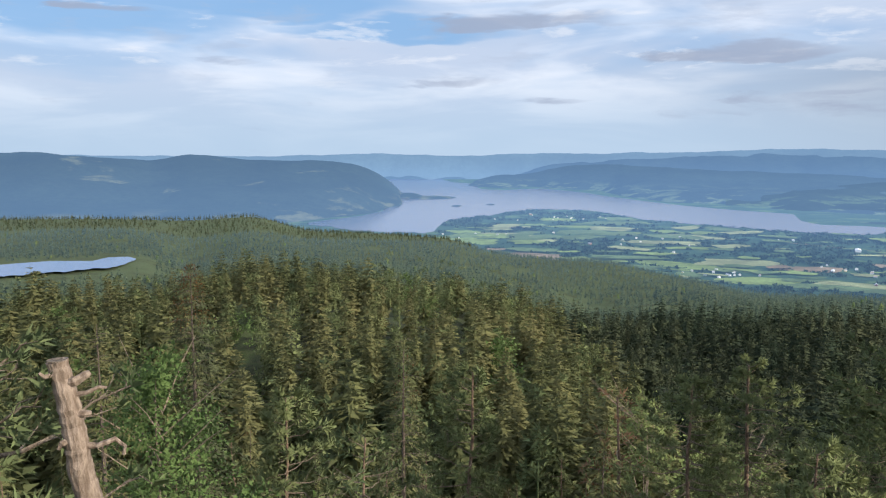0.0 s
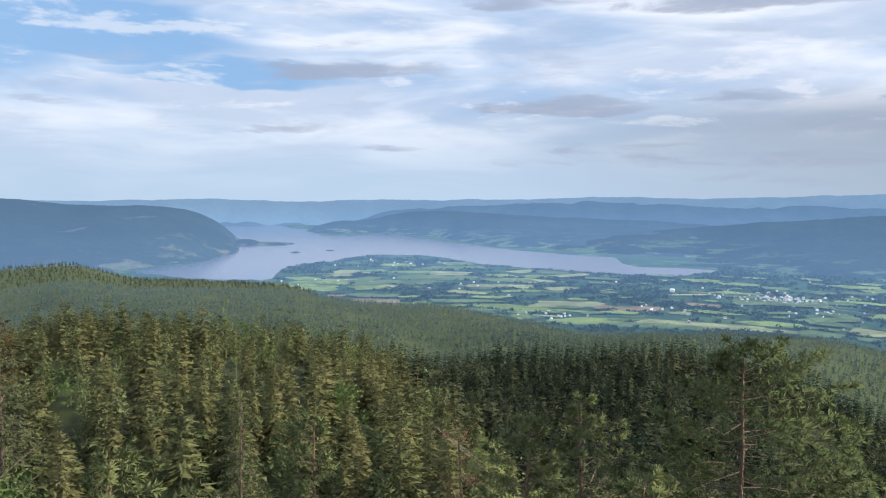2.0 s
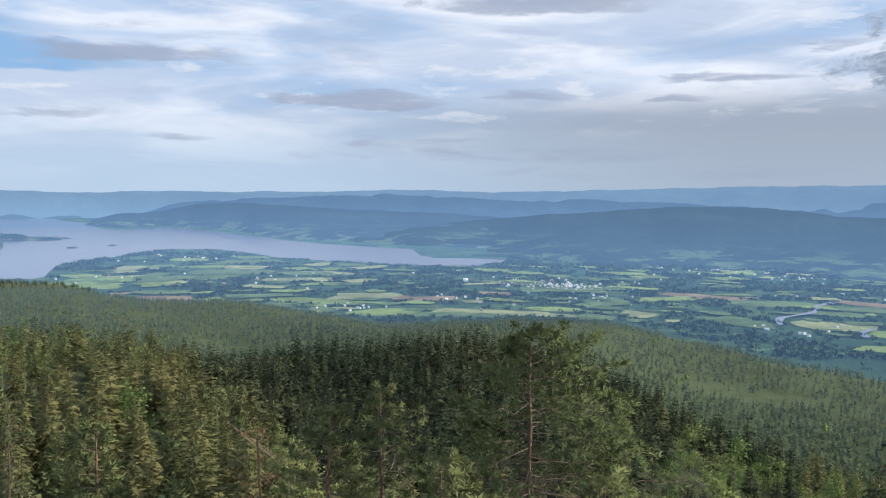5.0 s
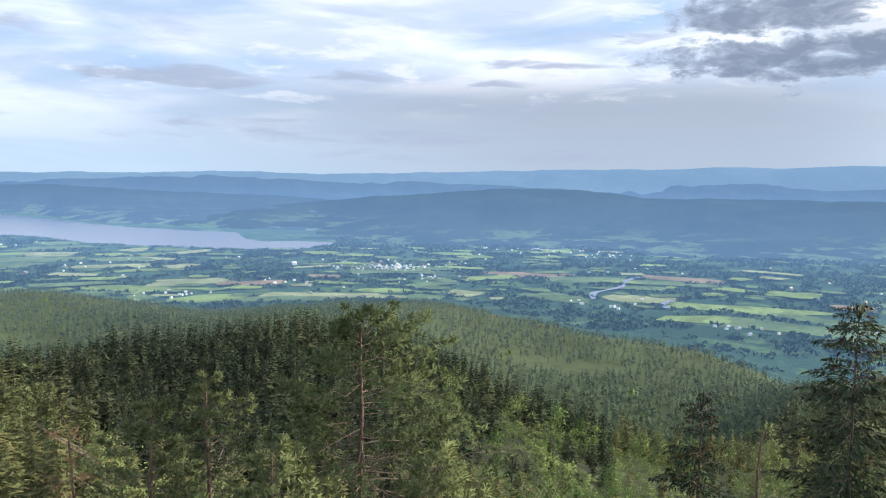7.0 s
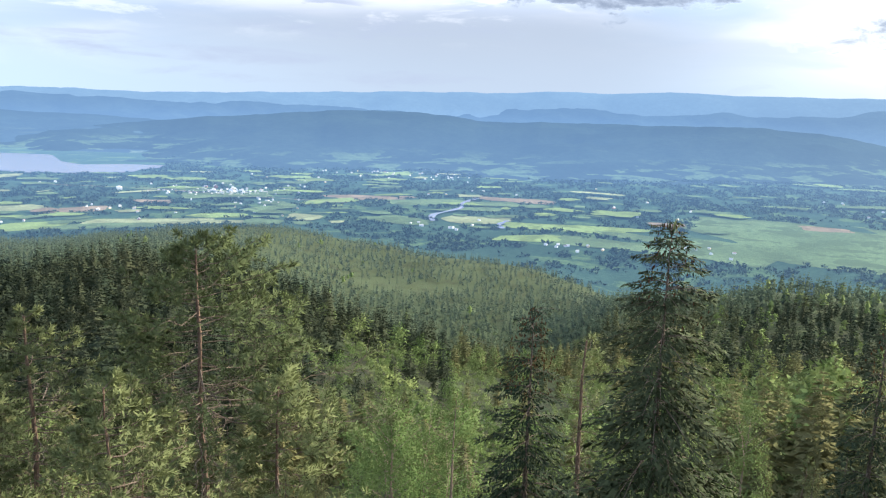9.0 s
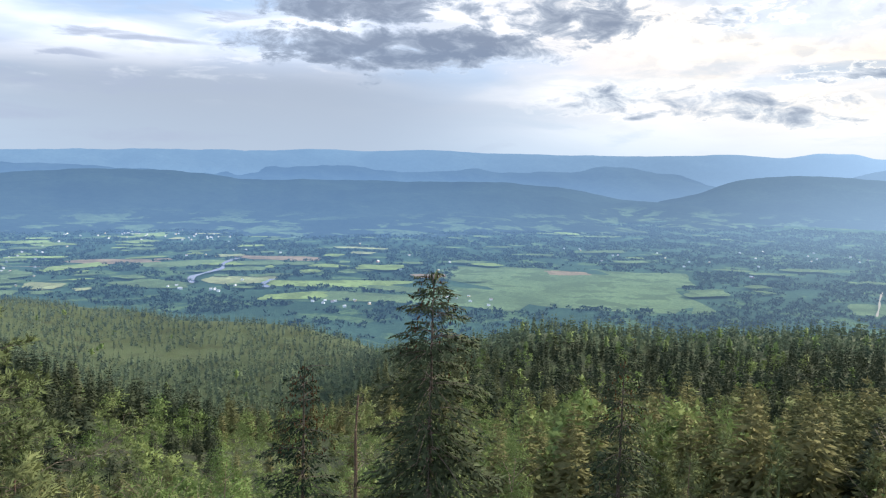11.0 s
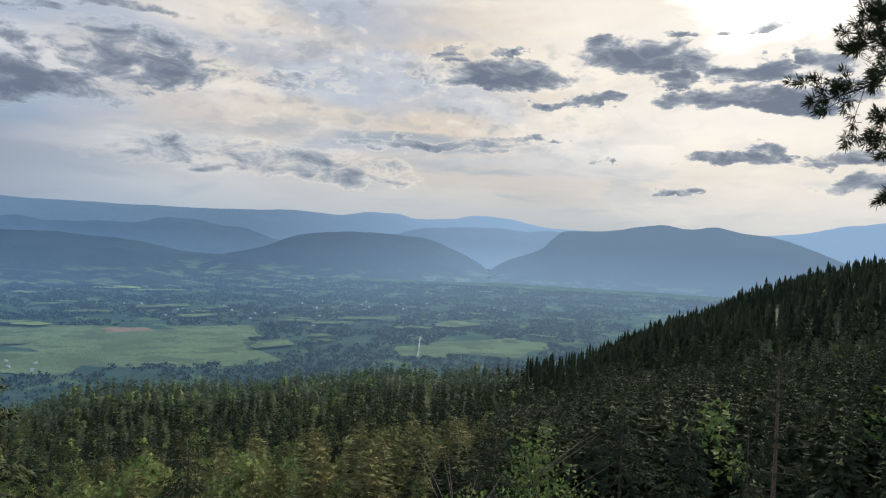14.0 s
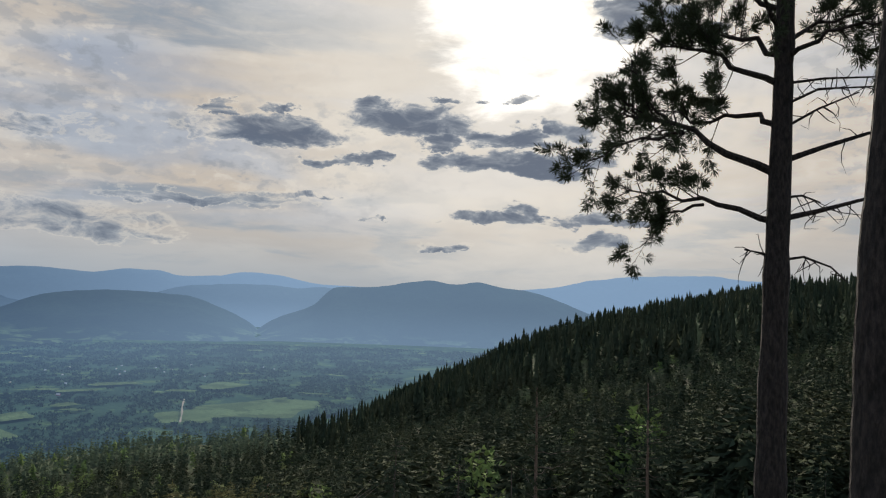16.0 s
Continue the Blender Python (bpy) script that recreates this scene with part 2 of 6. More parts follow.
def foliage(name, dark, light, warm, rough=0.9, through_light=0.14, patch=0.03, speck=(0.30, 0.75), air_glow=0.0, stands=0.0):
    """Needles or leaves: clump by clump variation and larger drifts of colour."""
    m, g = material(name)
    geo = g.add("ShaderNodeNewGeometry")
    info = g.add("ShaderNodeObjectInfo")
    pos = geo.outputs["Position"]
    own = g.add("ShaderNodeAttribute")
    own.attribute_name = "tone"
    tone = g.math("FRACT", g.math("ADD", own.outputs["Fac"], info.outputs["Random"]))
    c = g.mix(g.span(geo.outputs["Random Per Island"], 0.0, 1.0, *speck, False), dark, light)
    c = g.mix(g.span(tone, 0.35, 1.0, 0.0, 0.40), c, warm)
    c = g.mix(g.span(tone, 0.60, 0.0, 0.0, 0.45), c, dark)
    c = g.mix(g.span(g.noise(pos, patch, 3.0), 0.42, 0.66, 0.0, 0.5), c, warm)
    if stands:
        c = g.mix(g.span(g.noise(g.vmath("ADD", pos, (90.0, 40.0, 0.0)), patch * 0.8, 4.0), 0.50, 0.66, 0.0, stands), c, dark)
    b = g.add("ShaderNodeBsdfPrincipled", {"Roughness": rough, "Specular IOR Level": 0.06})
    g.put(b.inputs["Base Color"], c)
    t = g.add("ShaderNodeBsdfTranslucent")
    g.put(t.inputs["Color"], c)
    x = g.add("ShaderNodeMixShader", {0: through_light, 1: b.outputs[0], 2: t.outputs[0]})
    if air_glow:
        # haze before far woods, painted on as emission that grows with distance
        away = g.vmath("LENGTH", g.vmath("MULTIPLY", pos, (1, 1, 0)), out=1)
        e = g.add("ShaderNodeEmission", {"Color": (*AIR_GLOW, 1), "Strength": g.span(away, 300.0, 1300.0, 0.0, air_glow, False)})
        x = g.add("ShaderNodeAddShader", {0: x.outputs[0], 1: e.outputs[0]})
    g.links.new(x.outputs[0], g.out.inputs[0])
    return m


def bark(name, low, high, scale=14.0):
    m, g = material(name)
    pos = g.add("ShaderNodeTexCoord").outputs["Object"]
    stretch = g.vmath("MULTIPLY", pos, (1, 1, 0.35))
    v = g.add("ShaderNodeTexVoronoi", {"Vector": stretch, "Scale": scale})
    n = g.noise(stretch, scale * 2, 6.0, 0.65)
    c = g.mix(g.span(n, 0.35, 0.68), low, high)
    c = g.mix(g.span(v.outputs[0], 0.05, 0.35, 0.7, 0.0), c, tuple(x * 0.35 for x in low))
    h = g.math("ADD", v.outputs[0], g.math("MULTIPLY", n, 0.6))
    g.links.new(surface(g, c, 0.9, h, 0.8, 0.03), g.out.inputs[0])
    return m


def distant(name, woods, open_land, air_glow, amount, share=0.5, scale=0.006, low=None, level=False):
    """Far woodland and farmland: patches of both, with haze painted on as emission."""
    m, g = material(name)
    pos = g.add("ShaderNodeNewGeometry").outputs["Position"]
    n = g.noise(pos, scale, 6.0, 0.6, 0.4)
    fine = g.noise(pos, scale * 9, 5.0, 0.7)
    f = g.span(n, share, share + 0.08)
    if low:
        height = g.add("ShaderNodeSeparateXYZ", {0: pos}).outputs[2]
        farms = g.span(g.noise(g.vmath("MULTIPLY", pos, (1, 1, 4)), 0.011, 5.0, 0.6, 0.3), 0.52, 0.58)
        f = g.math("MAXIMUM", f, g.math("MULTIPLY", farms, g.span(height, low, 5.0)))
    mixed = g.mix(g.span(g.noise(pos, scale * 0.55, 5.0, 0.6), 0.38, 0.64), woods, tuple(x * 1.4 for x in woods))
    c = g.mix(f, mixed, open_land)
    c = g.mix(g.span(fine, 0.3, 0.7, 0.0, 0.55), c, tuple(x * 0.55 for x in woods))
    h = g.noise(pos, scale * 14, 4.0, 0.7)
    n = g.add("ShaderNodeBump", {"Height": h, "Strength": 0.5, "Distance": 5.0})
    s = g.add("ShaderNodeBsdfDiffuse", {"Color": c, "Normal": n.outputs[0]})
    # the painted haze glows more towards the sun and lower down
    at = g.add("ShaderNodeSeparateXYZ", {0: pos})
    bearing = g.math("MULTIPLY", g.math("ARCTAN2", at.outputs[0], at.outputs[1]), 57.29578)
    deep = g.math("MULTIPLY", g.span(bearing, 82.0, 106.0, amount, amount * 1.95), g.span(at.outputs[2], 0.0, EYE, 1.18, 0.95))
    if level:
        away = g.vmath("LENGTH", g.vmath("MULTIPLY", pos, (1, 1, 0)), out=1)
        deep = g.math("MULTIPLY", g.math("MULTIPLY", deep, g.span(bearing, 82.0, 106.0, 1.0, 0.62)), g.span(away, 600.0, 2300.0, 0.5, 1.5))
    e = g.add("ShaderNodeEmission", {"Color": g.mix(g.span(bearing, 60.0, 108.0), air_glow, (0.315, 0.475, 0.70)), "Strength": deep})
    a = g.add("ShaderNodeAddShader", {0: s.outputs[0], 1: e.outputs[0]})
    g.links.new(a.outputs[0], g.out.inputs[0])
    return m


SPRUCE = foliage("spruce_needles", (0.055, 0.070, 0.036), (0.205, 0.218, 0.098), (0.205, 0.190, 0.092), through_light=0.25, speck=(0.05, 1.0))
# darker copy of the spruce needles, painted for cloud shade and backlight
SHADED_NEEDLES = foliage("shaded_needles", (0.018, 0.030, 0.022), (0.064, 0.088, 0.054), (0.085, 0.092, 0.052), through_light=0.06)
SPRUCE_TALL = foliage("tall_spruce_needles", (0.020, 0.034, 0.024), (0.085, 0.112, 0.060), (0.09, 0.10, 0.052), through_light=0.06, speck=(0.05, 0.9))
SLOPE = foliage("slope_needles", (0.030, 0.045, 0.028), (0.105, 0.130, 0.072), (0.14, 0.145, 0.07))
PINE = foliage("pine_needles", (0.075, 0.100, 0.048), (0.205, 0.255, 0.118), (0.215, 0.235, 0.105), through_light=0.25, speck=(0.05, 1.0))
BIRCH = foliage("birch_leaves", (0.075, 0.130, 0.040), (0.205, 0.295, 0.110), (0.24, 0.28, 0.115), 0.8, 0.32, speck=(0.15, 0.95))
CONES = foliage("spruce_cones", (0.07, 0.035, 0.020), (0.20, 0.10, 0.055), (0.16, 0.08, 0.03), 0.9, 0.0)
DRY_TWIGS = foliage("dry_needles", (0.16, 0.09, 0.05), (0.34, 0.20, 0.12), (0.30, 0.20, 0.12), 0.8, 0.1)
DEADWOOD = bark("dry_twigs", (0.10, 0.075, 0.055), (0.22, 0.18, 0.14), 20.0)
BARK = bark("spruce_bark", (0.075, 0.055, 0.042), (0.17, 0.14, 0.12))
PINE_BARK = bark("pine_bark", (0.115, 0.080, 0.060), (0.25, 0.170, 0.125), 9.0)
GREY_WOOD = bark("weathered_wood", (0.17, 0.125, 0.095), (0.34, 0.27, 0.22), 16.0)
# scaly pine bark, painted near black for backlight under cloud
BACKLIT_BARK = bark("backlit_pine_bark", (0.020, 0.016, 0.014), (0.058, 0.043, 0.036), 22.0)

FLOOR, g = material("forest_floor")
_p = g.add("ShaderNodeNewGeometry").outputs["Position"]
_c = g.mix(g.span(g.noise(_p, 0.12, 5.0), 0.4, 0.62), (0.022, 0.030, 0.012), (0.060, 0.085, 0.025))
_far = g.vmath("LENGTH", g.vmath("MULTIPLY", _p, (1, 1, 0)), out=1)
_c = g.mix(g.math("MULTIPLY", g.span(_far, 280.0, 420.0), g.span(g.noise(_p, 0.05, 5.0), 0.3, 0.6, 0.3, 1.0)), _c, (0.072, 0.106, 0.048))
_c = g.mix(g.span(g.noise(_p, 1.7, 6.0, 0.7), 0.45, 0.7, 0.0, 0.7), _c, (0.075, 0.058, 0.036))
g.links.new(surface(g, _c, 0.95, g.noise(_p, 3.0, 6.0, 0.7), 0.8, 0.2), g.out.inputs[0])

VALLEY = distant("valley_land", (0.040, 0.078, 0.055), (0.10, 0.165, 0.075), AIR_GLOW, 0.235, 0.53, 0.014, level=True)
HILL_NEAR = distant("valley_side", (0.018, 0.030, 0.024), (0.09, 0.14, 0.07), AIR_GLOW, 0.345, 0.68, 0.005, 34.0)
HILL_LEFT = distant("lake_side", (0.018, 0.028, 0.022), (0.10, 0.11, 0.065), AIR_GLOW, 0.36, 0.62, 0.006, 28.0)
HILL_SHORE = distant("shore_hills", (0.018, 0.030, 0.026), (0.11, 0.15, 0.08), AIR_GLOW, 0.40, 0.70, 0.006, 40.0)
HILL_MID = distant("middle_hills", (0.02, 0.032, 0.03), (0.04, 0.06, 0.05), AIR_GLOW, 0.49, 0.66, 0.004)
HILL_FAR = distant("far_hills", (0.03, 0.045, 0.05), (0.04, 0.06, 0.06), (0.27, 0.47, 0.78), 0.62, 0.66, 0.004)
FIELDS = [distant("field_" + k, c, tuple(v * 0.8 for v in c), AIR_GLOW, 0.23, 0.5, 0.02, level=True)
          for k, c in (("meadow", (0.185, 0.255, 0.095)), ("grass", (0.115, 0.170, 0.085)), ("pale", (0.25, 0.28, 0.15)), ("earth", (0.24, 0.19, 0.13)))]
FAR_NEEDLES = foliage("hillside_needles", (0.052, 0.078, 0.045), (0.140, 0.175, 0.092), (0.125, 0.160, 0.086), 0.9, 0.28, patch=0.010, speck=(0.30, 0.85), air_glow=0.19, stands=0.6)
VALLEY_LEAVES = distant("valley_leaves", (0.035, 0.065, 0.050), (0.055, 0.095, 0.06), AIR_GLOW, 0.24, 0.5, 0.02, level=True)

WATER, g = material("lake_water")
_p = g.add("ShaderNodeNewGeometry").outputs["Position"]
_b = g.noise(_p, 0.25, 3.0)
g.links.new(surface(g, (0.13, 0.19, 0.33), 0.16, _b, 0.08, 0.5, spec=0.4), g.out.inputs[0])

# ---------------------------------------------------------------- the lie of the land
RADII = np.concatenate([[0, 12, 25, 40, 70], np.arange(100, 700, 25), np.arange(700, 1700, 50)]).astype(float)
PROFILES = {}


def tree_top(r):
    """Height of the trees, made smaller with distance to fit the camera's view."""
    return np.interp(r, [0, 230, 350, 500, 900, 1300], [13.5, 13.5, 11.0, 7.5, 6.0, 7.5])


def profile(az, points):
    """Height of the ground against the eye along one bearing, as distance and height."""
    p = np.array([(0.0, -1.7)] + sorted(points), float)
    PROFILES[az] = tuple(np.interp(RADII, p[:, 0], p[:, 1]))


def tops(r, el):
    """A point of the ground whose trees reach up to that elevation."""
    return r, r * math.tan(radians(el)) - float(tree_top(r)) * 0.93


def spur(az, foot, low, r_crest, el_crest, r_edge, el_edge):
    """A wooded spur near by, a hidden hollow, and the lower slope out to the edge of the valley."""
    back = (0.62 * r_edge, el_crest - 0.15)
    profile(az, [(12, -10), (40, foot), (100, low), tops(r_crest, el_crest), tops(r_crest + 80, el_crest - 2.0), tops(*back),
                 tops(r_edge, el_edge), (r_edge * 1.22, -150), (1700, -150)])


def dell(az, foot, low, el_mid, r_edge, el_edge):
    """Ground that falls to a dell and rises to a wooded knoll before the valley."""
    profile(az, [(12, -9), (40, foot), (100, low), tops(200, el_mid), tops(300, el_mid + (el_edge - el_mid) * 0.45), tops(r_edge, el_edge),
                 (r_edge * 1.3, -140), (r_edge * 1.6, -150), (1700, -150)])


def slope(az, *drops):
    profile(az, list(zip((12, 40, 100, 180, 300, 450, 650, 900, 1300), drops)))


def by_the_pond(az, el_crest, r_edge, el_edge):
    profile(az, [(12, -9), (40, -26), (100, -37), tops(190, el_crest), (300, -66), (450, -82), (530, -78), (650, -77), (720, -82),
                 tops(r_edge, el_edge), (r_edge * 1.22, -150), (1700, -150)])


slope(-110, -2, -4, -6, -8, -10, -12, -14, -16, -20)
slope(-60, -5, -14, -24, -32, -50, -66, -72, -80, -84)
by_the_pond(-32, -7.5, 1250, -3.7)
by_the_pond(-22, -7.45, 1250, -4.0)
spur(-18, -27, -37, 190, -7.2, 1250, -4.15)
spur(-14, -27, -37, 185, -6.6, 1250, -4.0)
spur(-10, -27, -37, 185, -6.9, 1200, -5.1)
spur(-5, -27, -37, 190, -7.3, 1150, -5.4)
spur(0, -28, -39, 195, -8.0, 1080, -5.75)
spur(4, -28, -40, 200, -9.0, 960, -6.85)
spur(8, -28, -41, 210, -9.8, 900, -7.25)
spur(11, -28, -42, 235, -10.5, 880, -7.25)
spur(15, -28, -44, 285, -10.3, 840, -7.95)
spur(19, -28, -46, 285, -10.1, 780, -8.6)
spur(23, -28, -47, 280, -9.75, 720, -9.15)
spur(28, -28, -47, 270, -9.4, 720, -8.85)
spur(32, -28, -47, 270, -9.85, 760, -8.65)
spur(36, -28, -47, 270, -10.6, 770, -8.56)
spur(39.5, -28, -47, 260, -11.8, 760, -8.75)
spur(43, -28, -47, 250, -13.4, 720, -9.4)
spur(47, -29, -47, 240, -14.8, 680, -10.0)
spur(50, -29, -47, 230, -15.6, 640, -10.5)
spur(54.5, -29, -47, 215, -16.3, 615, -10.8)
spur(58, -29, -47, 200, -16.8, 590, -11.2)
spur(61, -29, -46, 200, -16.5, 550, -12.0)
dell(65, -29, -46, -16.3, 430, -12.5)
dell(71.5, -28, -45, -16.0, 420, -11.5)
dell(75, -28, -44, -15.8, 410, -10.4)
dell(77.5, -28, -43, -15.5, 400, -10.15)
dell(82, -27, -42, -15.0, 400, -10.3)
dell(88, -26, -40, -14.4, 420, -10.0)
dell(96, -25, -38, -13.4, 430, -9.15)
dell(102, -24, -37, -12.8, 430, -8.9)
dell(108.6, -23, -35, -12.0, 440, -8.2)
slope(111, -7, -22, -32, -45, -58, -68, -98, -145, -150)
slope(118, -7, -20, -30, -42, -52, -42, -60, -110, -140)
slope(125, -6, -18, -28, -38, -42, -19, -22, -60, -100)
slope(140, -4, -14, -24, -30, -24, 8, 14, 0, -20)
slope(160, -3, -8, -12, -10, 0, 25, 35, 20, 0)
slope(215, -2, -3, -4, -4, -2, 4, 8, 4, 0)


def smooth_between(x, xs, table):
    """Monotone cubic through the rows of table at xs (numpy)."""
    xs, table = np.asarray(xs, float), np.asarray(table, float)
    i = np.clip(np.searchsorted(xs, x) - 1, 0, len(xs) - 2)
    h = xs[i + 1] - xs[i]
    t = np.clip((x - xs[i]) / h, 0, 1)
    slope = np.diff(table, axis=0) / np.diff(xs)[:, None]
    m = np.zeros_like(table)
    m[1:-1] = np.where(slope[1:] * slope[:-1] > 0, 2 * slope[1:] * slope[:-1] / (slope[1:] + slope[:-1] + 1e-12), 0)
    a, b, c, d = 2 * t**3 - 3 * t**2 + 1, t**3 - 2 * t**2 + t, -2 * t**3 + 3 * t**2, t**3 - t**2
    return (a[:, None] * table[i] + (b * h)[:, None] * m[i] + c[:, None] * table[i + 1] + (d * h)[:, None] * m[i + 1])


_keys = sorted(PROFILES)
_az = [_keys[-1] - 360] + _keys + [_keys[0] + 360]
_rows = [PROFILES[_keys[-1]]] + [PROFILES[k] for k in _keys] + [PROFILES[_keys[0]]]


def ground_z(x, y):
    """Height of the ground at x, y (numpy arrays)."""
    x, y = np.atleast_1d(np.asarray(x, float)), np.atleast_1d(np.asarray(y, float))
    r = np.hypot(x, y)
    az = np.degrees(np.arctan2(x, y))
    az = np.where(az < _az[0], az + 360, az)
    rows = smooth_between(az, _az, _rows)
    rs = RADII
    q = np.clip(r, 0, RADII[-1] - 0.1)
    i = np.clip(np.searchsorted(rs, q, side="right") - 1, 0, len(rs) - 2)
    t = (q - rs[i]) / (rs[i + 1] - rs[i])
    n = np.arange(len(q))
    s = np.diff(rows, axis=1) / np.diff(rs)
    m = np.zeros_like(rows)
    prod = s[:, 1:] * s[:, :-1]
    m[:, 1:-1] = np.where(prod > 0, 2 * prod / (s[:, 1:] + s[:, :-1] + np.where(s[:, 1:] + s[:, :-1] == 0, 1, 0)), 0)
    h = rs[i + 1] - rs[i]
    z = ((2 * t**3 - 3 * t**2 + 1) * rows[n, i] + (t**3 - 2 * t**2 + t) * h * m[n, i]
         + (-2 * t**3 + 3 * t**2) * rows[n, i + 1] + (t**3 - t**2) * h * m[n, i + 1])
    far = np.clip((r - RADII[-1]) / 300, 0, 1)
    z = z * (1 - far) - 150 * far
    lump = (np.sin(x * 0.11 + 1.3 * np.sin(y * 0.07)) + np.sin(y * 0.13 + 1.7 * np.sin(x * 0.05))) * 0.7
    lump = lump * np.clip((r - 6) / 40, 0, 1) * np.clip((1000 - r) / 300, 0, 1)
    return EYE + z + lump


def mesh_object(name, verts, faces, mats, index=None, smooth=False, parent=None, normals=None, tone=None):
    me = bpy.data.meshes.new(name)
    verts, faces = np.asarray(verts, np.float32), np.asarray(faces, np.int32)
    k = faces.shape[1]
    me.vertices.add(len(verts))
    me.vertices.foreach_set("co", verts.ravel())
    me.loops.add(faces.size)
    me.loops.foreach_set("vertex_index", faces.ravel())
    me.polygons.add(len(faces))
    me.polygons.foreach_set("loop_start", np.arange(0, faces.size, k, dtype=np.int32))
    me.polygons.foreach_set("loop_total", np.full(len(faces), k, np.int32))
    for m in mats:
        me.materials.append(m)
    if index is not None:
        me.polygons.foreach_set("material_index", np.asarray(index, np.int32))
    me.polygons.foreach_set("use_smooth", np.full(len(faces), smooth))
    me.update(calc_edges=True)
    if normals is not None:
        me.polygons.foreach_set("use_smooth", np.full(len(faces), True))
        me.attributes.new("custom_normal", "FLOAT_VECTOR", "POINT").data.foreach_set("vector", np.asarray(normals, np.float32).ravel())
    if tone is not None:
        me.attributes.new("tone", "FLOAT", "POINT").data.foreach_set("value", np.asarray(tone, np.float32))
    ob = new(name, me)
    if parent:
        ob.parent = parent
    return ob


def grid_faces(rows, cols, wrap=False):
    i = np.arange(rows - 1)[:, None] * cols
    j = np.arange(cols if wrap else cols - 1)[None, :]
    a = (i + j).ravel()
    b = (i + (j + 1) % cols).ravel()
    return np.stack([a, a + cols, b + cols, b], 1)


def build_ground():
    az = np.radians(np.concatenate([np.arange(-50, 165, 0.8), np.arange(165, 310, 4.0)]))
    r = np.concatenate([[0.001, 0.4], np.geomspace(1, 1500, 110), np.geomspace(1600, 4950, 24)])
    x, y = (r[:, None] * np.sin(az)).ravel(), (r[:, None] * np.cos(az)).ravel()
    x = x + 0.5 * np.clip(1 - np.hypot(x, y) / 5, 0, 1)
    z = ground_z(x, y)
    f = grid_faces(len(r), len(az), wrap=True)
    rr = np.hypot(x[f[:, 0]], y[f[:, 0]])
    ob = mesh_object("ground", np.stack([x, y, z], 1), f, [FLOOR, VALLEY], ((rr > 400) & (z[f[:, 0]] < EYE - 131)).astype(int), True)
    tagged(ob, "mossy forest hillside falling to a wide green valley", "ground", kind="structure")


build_ground()


def bearing_strip(name, near, far, z, mat, label, category, step=0.25, rows=10, ragged=0.0):
    """A level sheet between two outlines given as bearing and distance."""
    n, f = np.array(near, float), np.array(far, float)
    az = np.arange(n[0, 0], n[-1, 0] + 0.001, step)
    rn, rf = np.interp(az, n[:, 0], n[:, 1]), np.interp(az, f[:, 0], f[:, 1])
    wob = (np.sin(az * 5.1) + np.sin(az * 11.3 + 1) * 0.6 + np.sin(az * 2.3 + 2)) * ragged
    rn, rf = rn * (1 + wob), np.maximum(rf, rn * (1 + wob) + 1)
    u = np.linspace(0, 1, rows)[:, None]
    rr, aa = rn[None] * (1 - u) + rf[None] * u, np.radians(az)[None]
    v = np.stack([rr * np.sin(aa), rr * np.cos(aa), np.full_like(rr, z)], -1).reshape(-1, 3)
    ob = mesh_object(name, v, grid_faces(rows, len(az)), [mat])
    return tagged(ob, label, category, kind="structure")


def reach(el, level=-150.0):
    return min(level / math.tan(radians(el)), 4940)


NEAR_SHORE = [(-9.9, -5.03), (-6, -5.58), (-3, -5.7), (-0.7, -5.7), (-0.3, -5.2), (0.6, -4.74), (3.1, -4.47), (6.4, -4.0), (9.7, -3.95), (11.8, -4.15), (13.9, -4.52),
              (17.2, -4.79), (21.3, -5.02), (24.9, -5.19), (28.7, -5.16), (30.4, -4.95), (31.4, -4.72)]
FAR_SHORE = [(-9.9, -4.9), (-8, -4.68), (-6, -4.45), (-4.4, -4.1), (-4.1, -1.74), (-0.2, -1.74), (0.7, -2.0), (2.2, -2.1), (2.7, -2.5), (4.3, -2.57), (7.2, -2.43), (10.5, -2.74),
             (11.8, -2.96), (14.7, -3.3), (17.2, -3.56), (20.8, -3.81), (24.3, -3.96), (24.8, -4.4), (26, -4.62), (28.7, -4.6), (31.4, -4.68)]
bearing_strip("lake", [(a, reach(e)) for a, e in NEAR_SHORE], [(a, reach(e)) for a, e in FAR_SHORE], EYE - 149.4, WATER,
              "wide still blue-grey lake between wooded hills", "lake", ragged=0.006)
POND_NEAR = [(-40, -7.6), (-30, -7.65), (-25, -7.55), (-23, -7.45), (-21.7, -7.1)]
POND_FAR = [(-40, -6.6), (-30, -6.9), (-27, -6.85), (-24.5, -7.0), (-23.5, -6.8), (-22.2, -6.82), (-21.7, -7.0)]
bearing_strip("pond", [(a, reach(e, -75.0)) for a, e in POND_NEAR], [(a, reach(e, -75.0)) for a, e in POND_FAR], EYE - 76.0, WATER,
              "small forest pond mirroring the pale sky", "pond", ragged=0.004)


